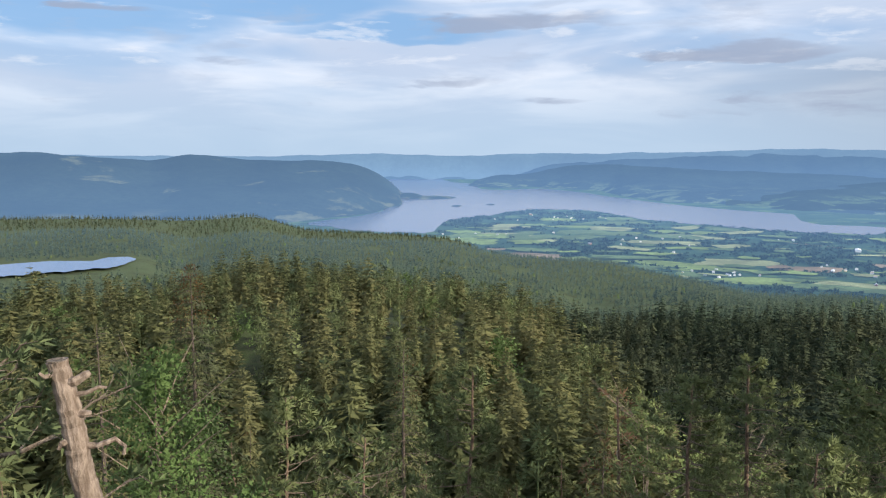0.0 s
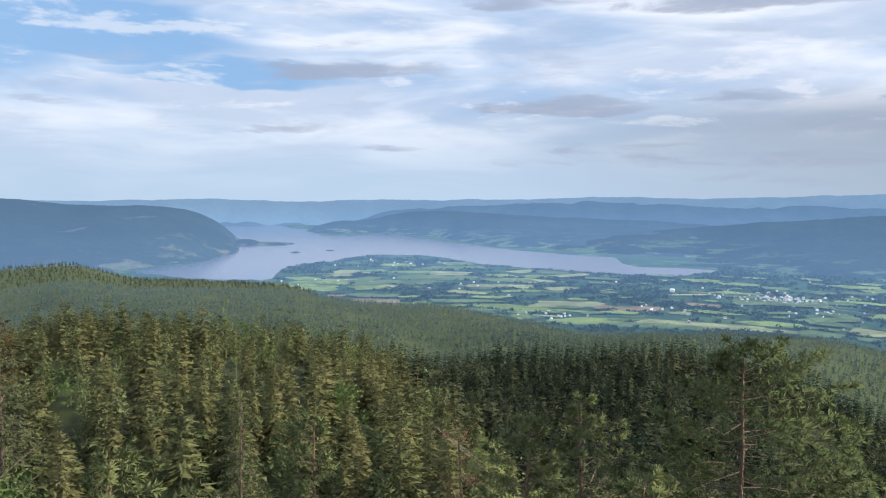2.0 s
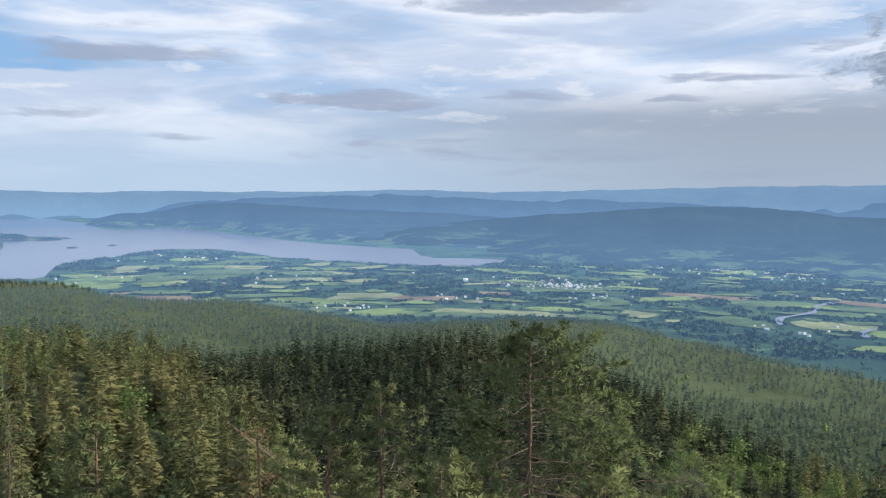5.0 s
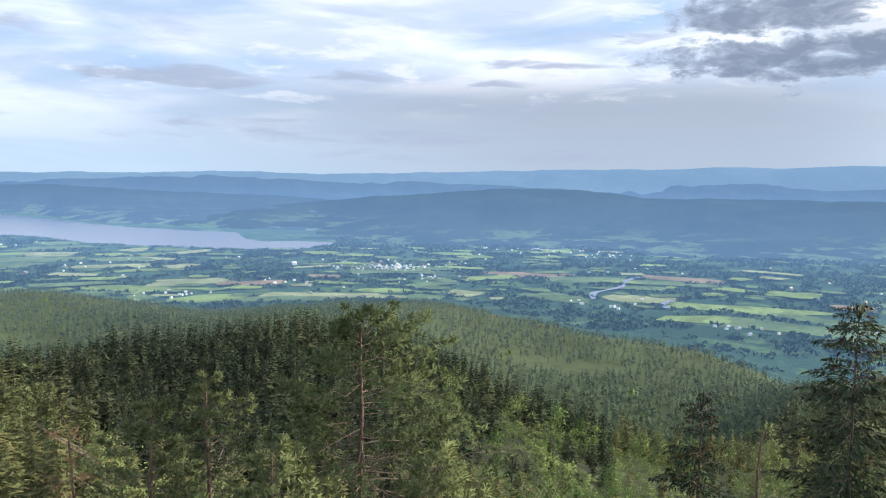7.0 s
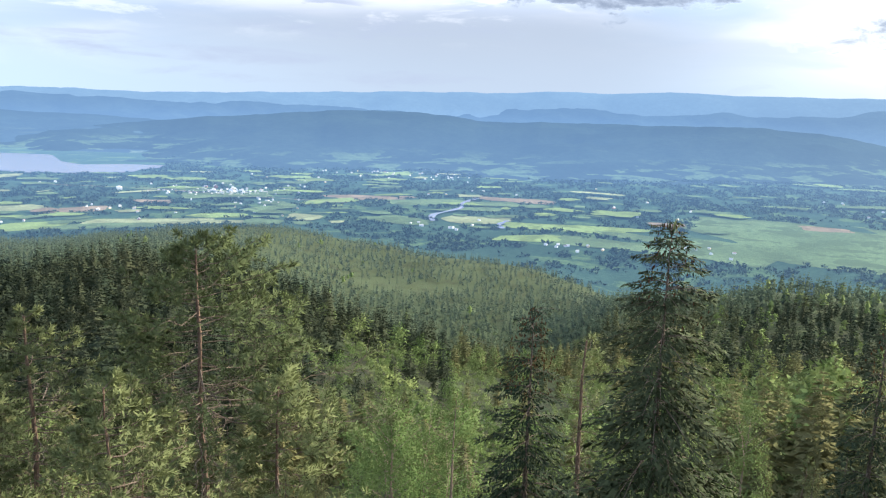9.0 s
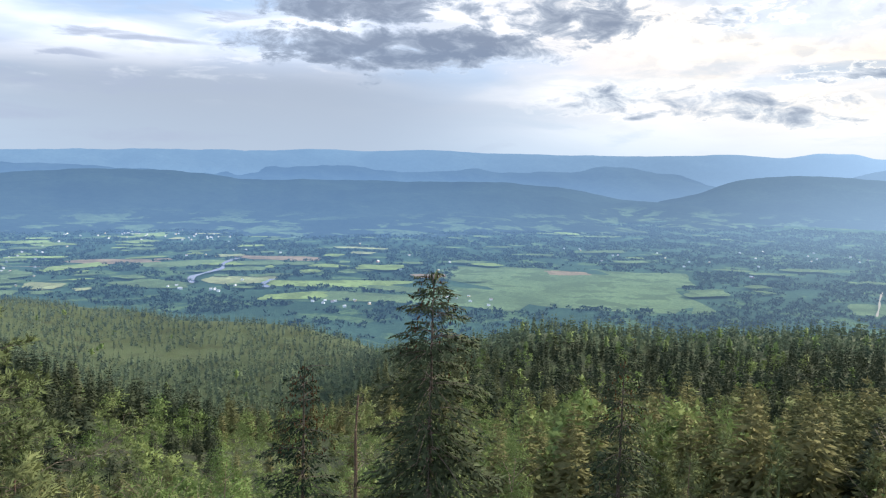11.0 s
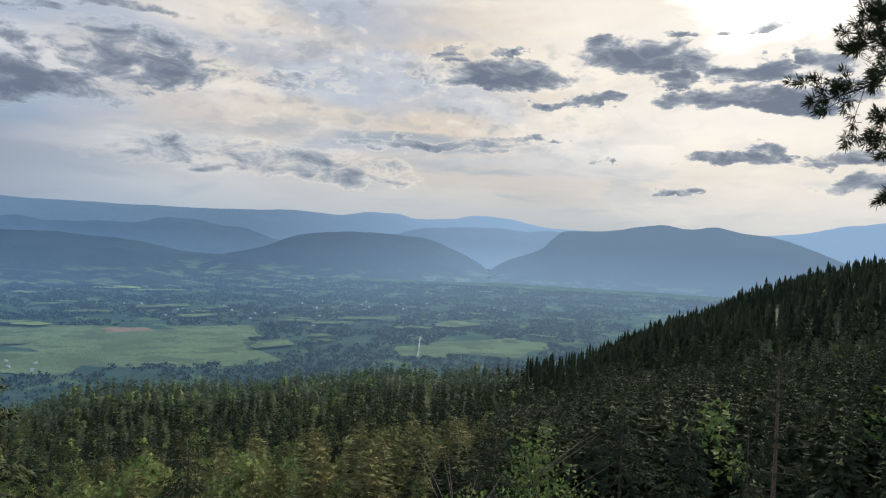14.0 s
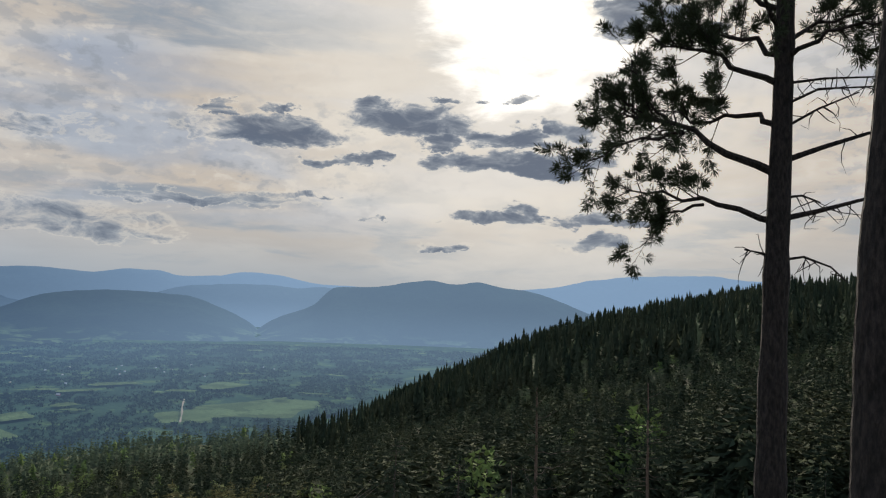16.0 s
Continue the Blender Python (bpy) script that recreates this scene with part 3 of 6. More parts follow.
def ridge(name, crest, r_top, mat, label, relief=1.0, seed=0):
    """A long hill: rows of bearing, elevation of the crest and distance of the foot."""
    c = np.array(crest, float)
    az = np.arange(c[0, 0], c[-1, 0] + 0.01, 0.25)
    el = smooth_between(az, c[:, 0], c[:, 1:2])[:, 0]
    foot = smooth_between(az, c[:, 0], c[:, 2:3])[:, 0]
    rng = np.random.RandomState(seed)
    wob = sum(np.sin(az * f + rng.rand() * 6.3) / f**0.8 for f in (1.3, 2.1, 3.7, 6.1, 9.7, 15.0)) * 0.035 * relief
    top = r_top * np.tan(np.radians(el + wob))
    u = np.concatenate([np.linspace(0, 1, 26), [1.06, 1.12, 1.2]])
    rr = foot[None] + (r_top - foot)[None] * np.minimum(u, 1.25)[:, None]
    aa = np.radians(az)[None]
    gx, gy = rr * np.sin(aa), rr * np.cos(aa)
    gully = 0
    for wave in (900, 520, 330, 210, 140, 95):
        t = rng.rand() * 6.3
        p = (gx * math.cos(t) + gy * math.sin(t)) * 6.28 / wave
        q = (gy * math.cos(t) - gx * math.sin(t)) * 6.28 / wave
        gully = gully + np.sin(p + 1.2 * np.sin(q * 0.7 + t)) * wave * 0.030 * relief
    s = np.clip(u, 0, 1)[:, None]
    z = -152 + (top[None] + 152) * (np.sin(s * np.pi / 2) ** 1.25) + gully * np.sqrt(s * (1 - s))
    z = np.where(u[:, None] > 1, top[None] - (u[:, None] - 1) * 500, z)
    z = np.minimum(z, rr * (top / r_top)[None] - np.maximum(0, 1 - u[:, None]) * 2)
    rr = np.minimum(rr, 4970)
    a = np.radians(az)[None]
    v = np.stack([rr * np.sin(a), rr * np.cos(a), z + EYE], -1).reshape(-1, 3)
    ob = mesh_object(name, v, grid_faces(len(u), len(az)), [mat], None, True)
    return tagged(ob, label, "hills", kind="structure")


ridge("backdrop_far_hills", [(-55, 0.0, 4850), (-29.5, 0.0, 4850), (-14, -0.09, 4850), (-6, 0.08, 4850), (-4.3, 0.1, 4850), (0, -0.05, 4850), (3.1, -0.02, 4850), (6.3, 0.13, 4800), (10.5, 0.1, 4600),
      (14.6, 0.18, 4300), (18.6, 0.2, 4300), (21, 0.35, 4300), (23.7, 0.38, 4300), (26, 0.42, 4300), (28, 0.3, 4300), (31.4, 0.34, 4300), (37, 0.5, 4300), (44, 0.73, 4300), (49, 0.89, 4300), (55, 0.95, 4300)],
      4960, HILL_FAR, "pale blue hills along the horizon in painted haze", 0.8, 1)
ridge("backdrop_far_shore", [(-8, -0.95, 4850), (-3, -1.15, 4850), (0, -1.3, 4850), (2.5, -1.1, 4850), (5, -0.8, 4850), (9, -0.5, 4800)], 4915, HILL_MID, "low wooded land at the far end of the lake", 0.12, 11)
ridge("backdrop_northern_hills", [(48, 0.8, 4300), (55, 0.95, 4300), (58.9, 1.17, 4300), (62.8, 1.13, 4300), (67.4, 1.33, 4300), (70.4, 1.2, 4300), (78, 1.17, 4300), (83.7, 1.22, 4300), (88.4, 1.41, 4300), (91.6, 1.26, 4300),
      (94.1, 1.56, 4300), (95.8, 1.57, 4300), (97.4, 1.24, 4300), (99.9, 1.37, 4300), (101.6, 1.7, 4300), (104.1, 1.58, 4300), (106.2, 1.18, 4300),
      (108, 1.0, 4300), (116, 1.0, 4300), (122.5, 1.25, 4300), (125, 1.6, 4300), (127.4, 2.1, 4300)], 4940, HILL_FAR, "pale blue mountains along the horizon in painted haze", 0.5, 8)
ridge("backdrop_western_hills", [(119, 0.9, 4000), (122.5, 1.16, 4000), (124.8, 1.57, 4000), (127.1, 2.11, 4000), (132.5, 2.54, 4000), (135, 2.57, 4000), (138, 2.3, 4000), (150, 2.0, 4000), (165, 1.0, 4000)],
      4700, HILL_FAR, "blue mountain ridge beyond the valley in painted haze", 0.8, 2)
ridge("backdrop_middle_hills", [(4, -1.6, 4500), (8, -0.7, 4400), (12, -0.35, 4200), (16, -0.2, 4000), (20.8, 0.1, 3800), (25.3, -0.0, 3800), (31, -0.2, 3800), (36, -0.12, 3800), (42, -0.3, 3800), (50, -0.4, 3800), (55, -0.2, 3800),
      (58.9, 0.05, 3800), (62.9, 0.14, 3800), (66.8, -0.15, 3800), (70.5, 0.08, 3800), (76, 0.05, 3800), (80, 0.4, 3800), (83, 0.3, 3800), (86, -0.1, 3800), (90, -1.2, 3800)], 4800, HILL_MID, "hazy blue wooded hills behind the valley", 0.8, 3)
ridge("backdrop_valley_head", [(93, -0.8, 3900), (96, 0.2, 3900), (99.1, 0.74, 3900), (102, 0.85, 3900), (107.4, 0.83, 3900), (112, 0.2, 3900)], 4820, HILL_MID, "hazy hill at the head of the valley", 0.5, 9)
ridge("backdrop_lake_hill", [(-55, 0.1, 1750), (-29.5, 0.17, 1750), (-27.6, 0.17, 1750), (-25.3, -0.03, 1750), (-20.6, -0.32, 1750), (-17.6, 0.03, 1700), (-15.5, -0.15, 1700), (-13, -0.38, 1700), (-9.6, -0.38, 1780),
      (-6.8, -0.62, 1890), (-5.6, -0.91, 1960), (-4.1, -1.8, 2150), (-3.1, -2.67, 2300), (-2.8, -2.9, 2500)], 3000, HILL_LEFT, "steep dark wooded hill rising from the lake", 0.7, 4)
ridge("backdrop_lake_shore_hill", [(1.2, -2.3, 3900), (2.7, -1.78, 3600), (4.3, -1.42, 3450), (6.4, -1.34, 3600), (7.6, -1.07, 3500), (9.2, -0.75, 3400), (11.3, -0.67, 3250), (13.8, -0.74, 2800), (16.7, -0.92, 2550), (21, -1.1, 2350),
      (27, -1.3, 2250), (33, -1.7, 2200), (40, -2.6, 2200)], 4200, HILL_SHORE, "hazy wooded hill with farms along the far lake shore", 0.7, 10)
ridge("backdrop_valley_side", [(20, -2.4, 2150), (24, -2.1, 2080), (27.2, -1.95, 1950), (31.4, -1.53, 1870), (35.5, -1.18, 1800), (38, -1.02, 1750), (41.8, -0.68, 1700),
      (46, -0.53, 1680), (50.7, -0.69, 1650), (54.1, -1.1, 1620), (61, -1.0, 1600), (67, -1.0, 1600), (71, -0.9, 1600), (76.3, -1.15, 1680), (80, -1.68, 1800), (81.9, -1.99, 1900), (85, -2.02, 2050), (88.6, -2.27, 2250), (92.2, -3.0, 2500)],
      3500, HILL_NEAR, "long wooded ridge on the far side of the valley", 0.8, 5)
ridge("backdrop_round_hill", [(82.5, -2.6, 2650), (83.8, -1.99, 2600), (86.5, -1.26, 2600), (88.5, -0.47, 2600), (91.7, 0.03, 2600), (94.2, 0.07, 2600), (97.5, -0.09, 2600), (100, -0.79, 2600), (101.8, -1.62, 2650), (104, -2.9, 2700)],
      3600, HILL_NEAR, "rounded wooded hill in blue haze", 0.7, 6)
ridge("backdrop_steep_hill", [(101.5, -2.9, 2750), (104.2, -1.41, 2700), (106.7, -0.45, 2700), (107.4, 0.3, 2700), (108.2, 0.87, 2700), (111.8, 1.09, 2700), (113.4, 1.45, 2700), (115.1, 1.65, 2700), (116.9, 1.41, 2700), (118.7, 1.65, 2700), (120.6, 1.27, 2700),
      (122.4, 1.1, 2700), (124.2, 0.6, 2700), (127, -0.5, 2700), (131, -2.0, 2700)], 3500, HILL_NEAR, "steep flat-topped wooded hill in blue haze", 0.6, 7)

# ---------------------------------------------------------------- trees
def kites(base, direction, length, width, rng, flat=0.0):
    """Narrow four-cornered blades from base along direction, as two triangles each."""
    n = len(base)
    d = direction / (np.linalg.norm(direction, axis=1)[:, None] + 1e-9)
    ref = rng.randn(n, 3)
    ref[:, 2] += flat * 3
    side = np.cross(d, ref)
    side /= np.linalg.norm(side, axis=1)[:, None] + 1e-9
    length, width = np.broadcast_to(length, n)[:, None], np.broadcast_to(width, n)[:, None]
    mid = base + d * length * (0.40 + 0.2 * rng.rand(n, 1))
    l, r, tip = mid + side * width * 0.5, mid - side * width * 0.5, base + d * length
    return np.stack([np.stack([base, r, l], 1), np.stack([l, r, tip], 1)], 1).reshape(-1, 3, 3)


def blades(base, direction, length, width, rng, flat=0.0):
    """Sprays as single tapering triangles."""
    n = len(base)
    d = direction / (np.linalg.norm(direction, axis=1)[:, None] + 1e-9)
    ref = rng.randn(n, 3)
    ref[:, 2] += flat * 3
    side = np.cross(d, ref)
    side /= np.linalg.norm(side, axis=1)[:, None] + 1e-9
    length, width = np.broadcast_to(length, n)[:, None], np.broadcast_to(width, n)[:, None]
    skew = (rng.rand(n, 1) - 0.5) * 0.8
    return np.stack([base + side * width * (0.5 + skew * 0.5), base - side * width * 0.5 + d * length * 0.15, base + d * length + side * width * skew], 1)


def tube(points, radii, sides=6):
    """Triangles of a bent tapering rod."""
    p, radii = np.asarray(points, float), np.asarray(radii, float)
    t = np.gradient(p, axis=0)
    t /= np.linalg.norm(t, axis=1)[:, None] + 1e-9
    ref = np.where(np.abs(t[:, 2:3]) > 0.8, np.array([[1.0, 0, 0]]), np.array([[0, 0, 1.0]]))
    a = np.cross(t, ref)
    a /= np.linalg.norm(a, axis=1)[:, None]
    b = np.cross(t, a)
    ang = np.arange(sides) * 2 * np.pi / sides
    ring = p[:, None] + radii[:, None, None] * (a[:, None] * np.cos(ang)[None, :, None] + b[:, None] * np.sin(ang)[None, :, None])
    out = []
    for i in range(len(p) - 1):
        for j in range(sides):
            k = (j + 1) % sides
            out += [(ring[i, j], ring[i + 1, j], ring[i + 1, k]), (ring[i, j], ring[i + 1, k], ring[i, k])]
    for j in range(1, sides - 1):
        out.append((ring[-1, 0], ring[-1, j], ring[-1, j + 1]))
    return np.array(out)


def unit(v):
    return v / (np.linalg.norm(v) + 1e-9)


def clump_tris(rng, centre, radius, count, size, width=0.4, flat=0.7, shape=None):
    """A loose ball of blades pointing outwards."""
    v = rng.randn(count, 3)
    v /= np.linalg.norm(v, axis=1)[:, None]
    v[:, 2] = v[:, 2] * flat + 0.15
    ln = size * (0.6 + 0.8 * rng.rand(count))
    return (shape or blades)(centre + v * radius * (0.25 + 0.75 * rng.rand(count, 1)), v + rng.randn(count, 3) * 0.5, ln, ln * width, rng)


def pine_tris(rng, H, R, clumps, count, size, bare=0.42):
    out = []
    for k in range(clumps):
        t = bare + (1 - bare) * (k + rng.rand()) / clumps
        q = R * (1 - ((t - bare) / (1 - bare)) ** 1.6 * 0.85) * (0.35 + 0.65 * rng.rand())
        a = rng.rand() * 6.3
        out.append(clump_tris(rng, np.array([q * math.cos(a), q * math.sin(a), H * t - 0.3 + 0.1 * q]), R * 0.36, count, size))
    out.append(clump_tris(rng, np.array([0, 0, H * 0.97]), R * 0.25, count, size))
    return np.concatenate(out)


def leafy_tris(rng, H, R, clumps, count, size):
    out = []
    for k in range(clumps):
        t = 0.25 + 0.75 * (k + rng.rand()) / clumps
        q = R * math.sin(min(1, (1.05 - t) * 1.6) * 1.57) * (0.3 + 0.7 * rng.rand())
        a = rng.rand() * 6.3
        out.append(clump_tris(rng, np.array([q * math.cos(a), q * math.sin(a), H * (t - 0.06)]), R * 0.30, count, size, 0.7, 0.8))
    return np.concatenate(out)


def rounded(tri, axis, rng, up=0.5, loose=0.45):
    """Shading normals of a crown as a whole, with the faces turned outwards."""
    mid = tri.mean(axis=-2)
    out = mid - axis
    out[..., 2] = 0
    out /= np.linalg.norm(out, axis=-1)[..., None] + 1e-6
    out[..., 2] = up
    out += rng.randn(*out.shape) * loose
    out /= np.linalg.norm(out, axis=-1)[..., None]
    face = np.cross(tri[..., 1, :] - tri[..., 0, :], tri[..., 2, :] - tri[..., 0, :])
    back = (face * out).sum(-1) < 0
    tri[back] = tri[back][:, ::-1]
    return tri, np.repeat(out.reshape(-1, 3), 3, 0)


def scatter(name, places, kinds, mats, label, category, index=None, up=0.5, loose=0.28):
    """One mesh of many trees: places of x, y, z, scale, turn, kind."""
    out, idx, nor, tones = [], [], [], []
    shade = np.random.RandomState(4)
    for k, tri in enumerate(kinds):
        sel = places[places[:, 5] == k]
        if not len(sel):
            continue
        c, s = np.cos(sel[:, 4])[:, None, None], np.sin(sel[:, 4])[:, None, None]
        x, y, z = tri[..., 0][None], tri[..., 1][None], tri[..., 2][None]
        sc = sel[:, 3][:, None, None]
        wide = sc * (0.85 + 0.5 * shade.rand(len(sel)))[:, None, None]
        v = np.stack([(x * c - y * s) * wide + sel[:, 0][:, None, None], (x * s + y * c) * wide + sel[:, 1][:, None, None],
                      z * sc + sel[:, 2][:, None, None]], -1)
        v, n = rounded(v, np.c_[sel[:, :2], np.zeros(len(sel))][:, None], shade, up, loose)
        nor.append(n)
        tones.append(np.repeat(shade.rand(len(sel)), len(tri) * 3))
        out.append(v.reshape(-1, 3))
        if index is not None:
            idx.append(np.full(len(sel) * len(tri), index[k]))
    v = np.concatenate(out)
    f = np.arange(len(v)).reshape(-1, 3)
    ob = mesh_object(name, v, f, mats, np.concatenate(idx) if index is not None else None, normals=np.concatenate(nor), tone=np.concatenate(tones))
    return tagged(ob, label, category, kind="stuff")


def spread(rng, r0, r1, gap, a0=-42, a1=158):
    """Places of a wood between two distances: a jittered grid."""
    n = int(2 * r1 / gap)
    i, j = np.meshgrid(np.arange(n), np.arange(n))
    x = (i.ravel() - n / 2 + rng.rand(n * n) * 0.9) * gap
    y = (j.ravel() - n / 2 + rng.rand(n * n) * 0.9) * gap
    r, az = np.hypot(x, y), np.degrees(np.arctan2(x, y))
    ok = (r > r0) & (r < r1) & (az > a0) & (az < a1)
    return x[ok], y[ok], r[ok], az[ok]


def drift(x, y, wave, seed):
    """Smooth patches between -1 and 1."""
    r = np.random.RandomState(seed)
    out = 0
    for f in (1.0, 1.7, 2.9):
        t = r.rand() * 6.3
        p, q = (x * math.cos(t) + y * math.sin(t)) * f * 6.28 / wave, (y * math.cos(t) - x * math.sin(t)) * f * 6.28 / wave
        out = out + np.sin(p + 1.3 * np.sin(q + t)) / f
    return out / 1.9


def birch_share(x, y, r, az):
    """Where young birch grows among the conifers."""
    green = np.exp(-((az - 58) / 17.0) ** 2) * np.clip((r - 45) / 30, 0, 1) * np.clip((235 - r) / 60, 0, 1)
    slope = np.interp(az, [66, 74, 92, 100, 114], [0.0, 0.16, 0.12, 0.04, 0.04]) * (r > 90)
    return np.clip(green * 0.75 + slope + 0.12 * drift(x, y, 60, 3), 0, 0.85) * np.interp(r, [340, 380], [1.0, 0.35]) * np.interp(az, [98, 108], [1.0, 0.2])


def height_of(rng, x, y, r, az):
    n = len(x)
    h = tree_top(r) * (0.72 + 0.36 * rng.rand(n) + 0.12 * drift(x, y, 45, 8))
    young = np.exp(-((az - 57) / 15.0) ** 2) * (r < 190)
    shaded = 1 + 0.30 * np.clip((az - 108) / 6, 0, 1) * np.clip((r - 200) / 150, 0, 1) * rng.rand(n)
    return h * shaded * (1 - 0.5 * young)


def tier_tris(rng, H, R, tiers, per, bare=0.05, power=0.8, droop=0.35, overlap=1.9):
    """A conifer as skirts of ragged sprays, one above the other."""
    out = []
    for k in range(tiers):
        t = bare + (0.97 - bare) * k / tiers
        r = R * (1 - (t - bare) / (1 - bare)) ** power + 0.008 * H
        top = np.array([rng.randn() * 0.004 * H, rng.randn() * 0.004 * H, H * min(1.0, t + overlap * (0.97 - bare) / tiers)])
        ang = (np.arange(2 * per) + rng.rand()) * np.pi / per + rng.randn(2 * per) * 0.12
        long_ = np.arange(2 * per) % 2 == 0
        q = r * np.where(long_, 0.85 + 0.4 * rng.rand(2 * per), 0.42 + 0.2 * rng.rand(2 * per))
        z = H * t - droop * q * np.where(long_, 1.0, 0.2) + 0.012 * H * rng.randn(2 * per)
        ring = np.stack([q * np.cos(ang), q * np.sin(ang), z], 1)
        for j in range(2 * per):
            out.append((top, ring[j], ring[(j + 1) % (2 * per)]))
    return np.array(out)


def both(*parts):
    return np.concatenate(parts)


# Templates are one metre high
def _r(k):
    return np.random.RandomState(k)


def tuft_tree(k, R, count, size, bare=0.15, power=0.55, width=0.75):
    """A far tree: a loose heap of large sprays, narrower towards the top."""
    rng = _r(k)
    t = bare + (0.9 - bare) * (np.arange(count) + rng.rand(count)) / count
    a = np.arange(count) * 2.4 + rng.randn(count) * 0.5
    q = 0.45 * R * (1 - t) ** power * (0.4 + 0.8 * rng.rand(count))
    d = np.stack([np.cos(a), np.sin(a), 0.15 + 0.5 * rng.randn(count) + t * 0.9], 1)
    ln = size * (0.7 + 0.6 * rng.rand(count)) * (1.1 - 0.5 * t)
    return blades(np.stack([q * np.cos(a), q * np.sin(a), t], 1), d, ln, ln * width, rng)


def fan_spruce(k, R, whorls, per, twigs, bare=0.08, power=0.75, droop=0.35, wide=0.30, ragged=0.5, trunk=3):
    """A spruce one metre high: whorls of drooping boughs, each a fan of sprays, round a thin trunk."""
    rng = _r(k)
    t = np.repeat(bare + (0.985 - bare) * (np.arange(whorls) + rng.rand(whorls) * 0.7) / whorls, per)
    n = len(t)
    a = np.tile(np.arange(per) * 6.283 / per, whorls) + np.repeat(rng.rand(whorls) * 6.3, per) + rng.randn(n) * 0.25
    L = R * (1 - t) ** power * np.clip(0.55 + (t - bare) * 4, 0, 1) * (1 - ragged / 2 + ragged * rng.rand(n)) + 0.012
    d = np.stack([np.cos(a), np.sin(a), np.zeros(n)], 1)
    s = np.stack([-np.sin(a), np.cos(a), np.zeros(n)], 1)
    up = np.array([[0, 0, 1.0]])
    rise = (0.75 * (t - 0.5) + rng.randn(n) * 0.10)[:, None]
    root = np.stack([np.zeros(n), np.zeros(n), t], 1)

    def along(u):
        return root + d * (L * u)[:, None] + up * (L * u)[:, None] * (rise - droop * u[:, None])

    tris = [blades(along(np.full(n, 0.08)), d + up * (rise - droop * 0.8), L * 0.95, L * wide, rng, 0.25)]
    for j in range(twigs):
        u = 0.25 + 0.72 * (j + rng.rand(n)) / twigs
        q = d * 0.8 + s * (rng.randn(n) * 0.75)[:, None] + up * (rise * 0.6 - 0.22 + 0.30 * rng.randn(n, 1))
        ln = (L * (0.62 - 0.30 * u) + 0.012) * (0.7 + 0.6 * rng.rand(n))
        tris.append(blades(along(u), q, ln, ln * 0.46, rng, 0.15))
    tris.append(blades(np.array([[0, 0, 0.94]]), np.array([[0, 0, 1.0]]), np.array([0.07]), np.array([0.014]), rng))
    if trunk:
        tris.append(tube([(0, 0, 0), (0, 0, 0.45)], [0.010, 0.006], trunk))
    return np.concatenate(tris)


SPRUCE_NEAR = [fan_spruce(20 + k, 0.20 + 0.025 * k, 24, 6, 4, 0.06, 0.72 + 0.08 * k) for k in range(3)]
SPRUCE_MID = [fan_spruce(30 + k, 0.17 + 0.02 * (k % 3), 19, 6, 3, 0.10, 0.60 + 0.09 * k, 0.30, 0.36) for k in range(4)]
SPRUCE_LOW = [fan_spruce(40 + k, 0.155 + 0.02 * (k % 3), 15, 5, 1, 0.10, 0.66 + 0.09 * k, 0.75, 0.50, 0.35) for k in range(4)]
SPRUCE_SPIRE = [both(tier_tris(_r(45 + k), 1, 0.13 + 0.02 * k, 6, 5, 0.06, 0.85, 0.45, 1.5), fan_spruce(48 + k, 0.16 + 0.02 * k, 9, 4, 0, 0.1, 0.8, 0.6, 0.4, 0.4, trunk=0)) for k in range(3)]
SPRUCE_FAR = [fan_spruce(50 + k, 0.19 + 0.025 * k, 7, 4, 0, 0.10, 0.80, 0.95, 0.85, 0.3, trunk=0) for k in range(4)]
PINE_MID = [both(pine_tris(_r(60 + k), 1, 0.17, 15, 30, 0.040), tube([(0, 0, 0), (0, 0, 0.5)], [0.011, 0.007], 3)) for k in range(3)]
PINE_LOW = [both(pine_tris(_r(64 + k), 1, 0.15, 9, 8, 0.09), tube([(0, 0, 0), (0, 0, 0.6)], [0.012, 0.008], 3)) for k in range(2)]
LEAFY_MID = [leafy_tris(_r(70 + k), 1, 0.40, 15, 30, 0.050) for k in range(3)]
LEAFY_FAR = [both(tier_tris(_r(84 + k), 1, 0.30, 2, 3, 0.2, 0.4, 0.2, 1.2), tuft_tree(88 + k, 0.4, 9, 0.24, 0.25, 0.35, 0.9)) for k in range(2)]
LEAFY_LOW = [leafy_tris(_r(74 + k), 1, 0.28, 6, 9, 0.13) for k in range(2)]


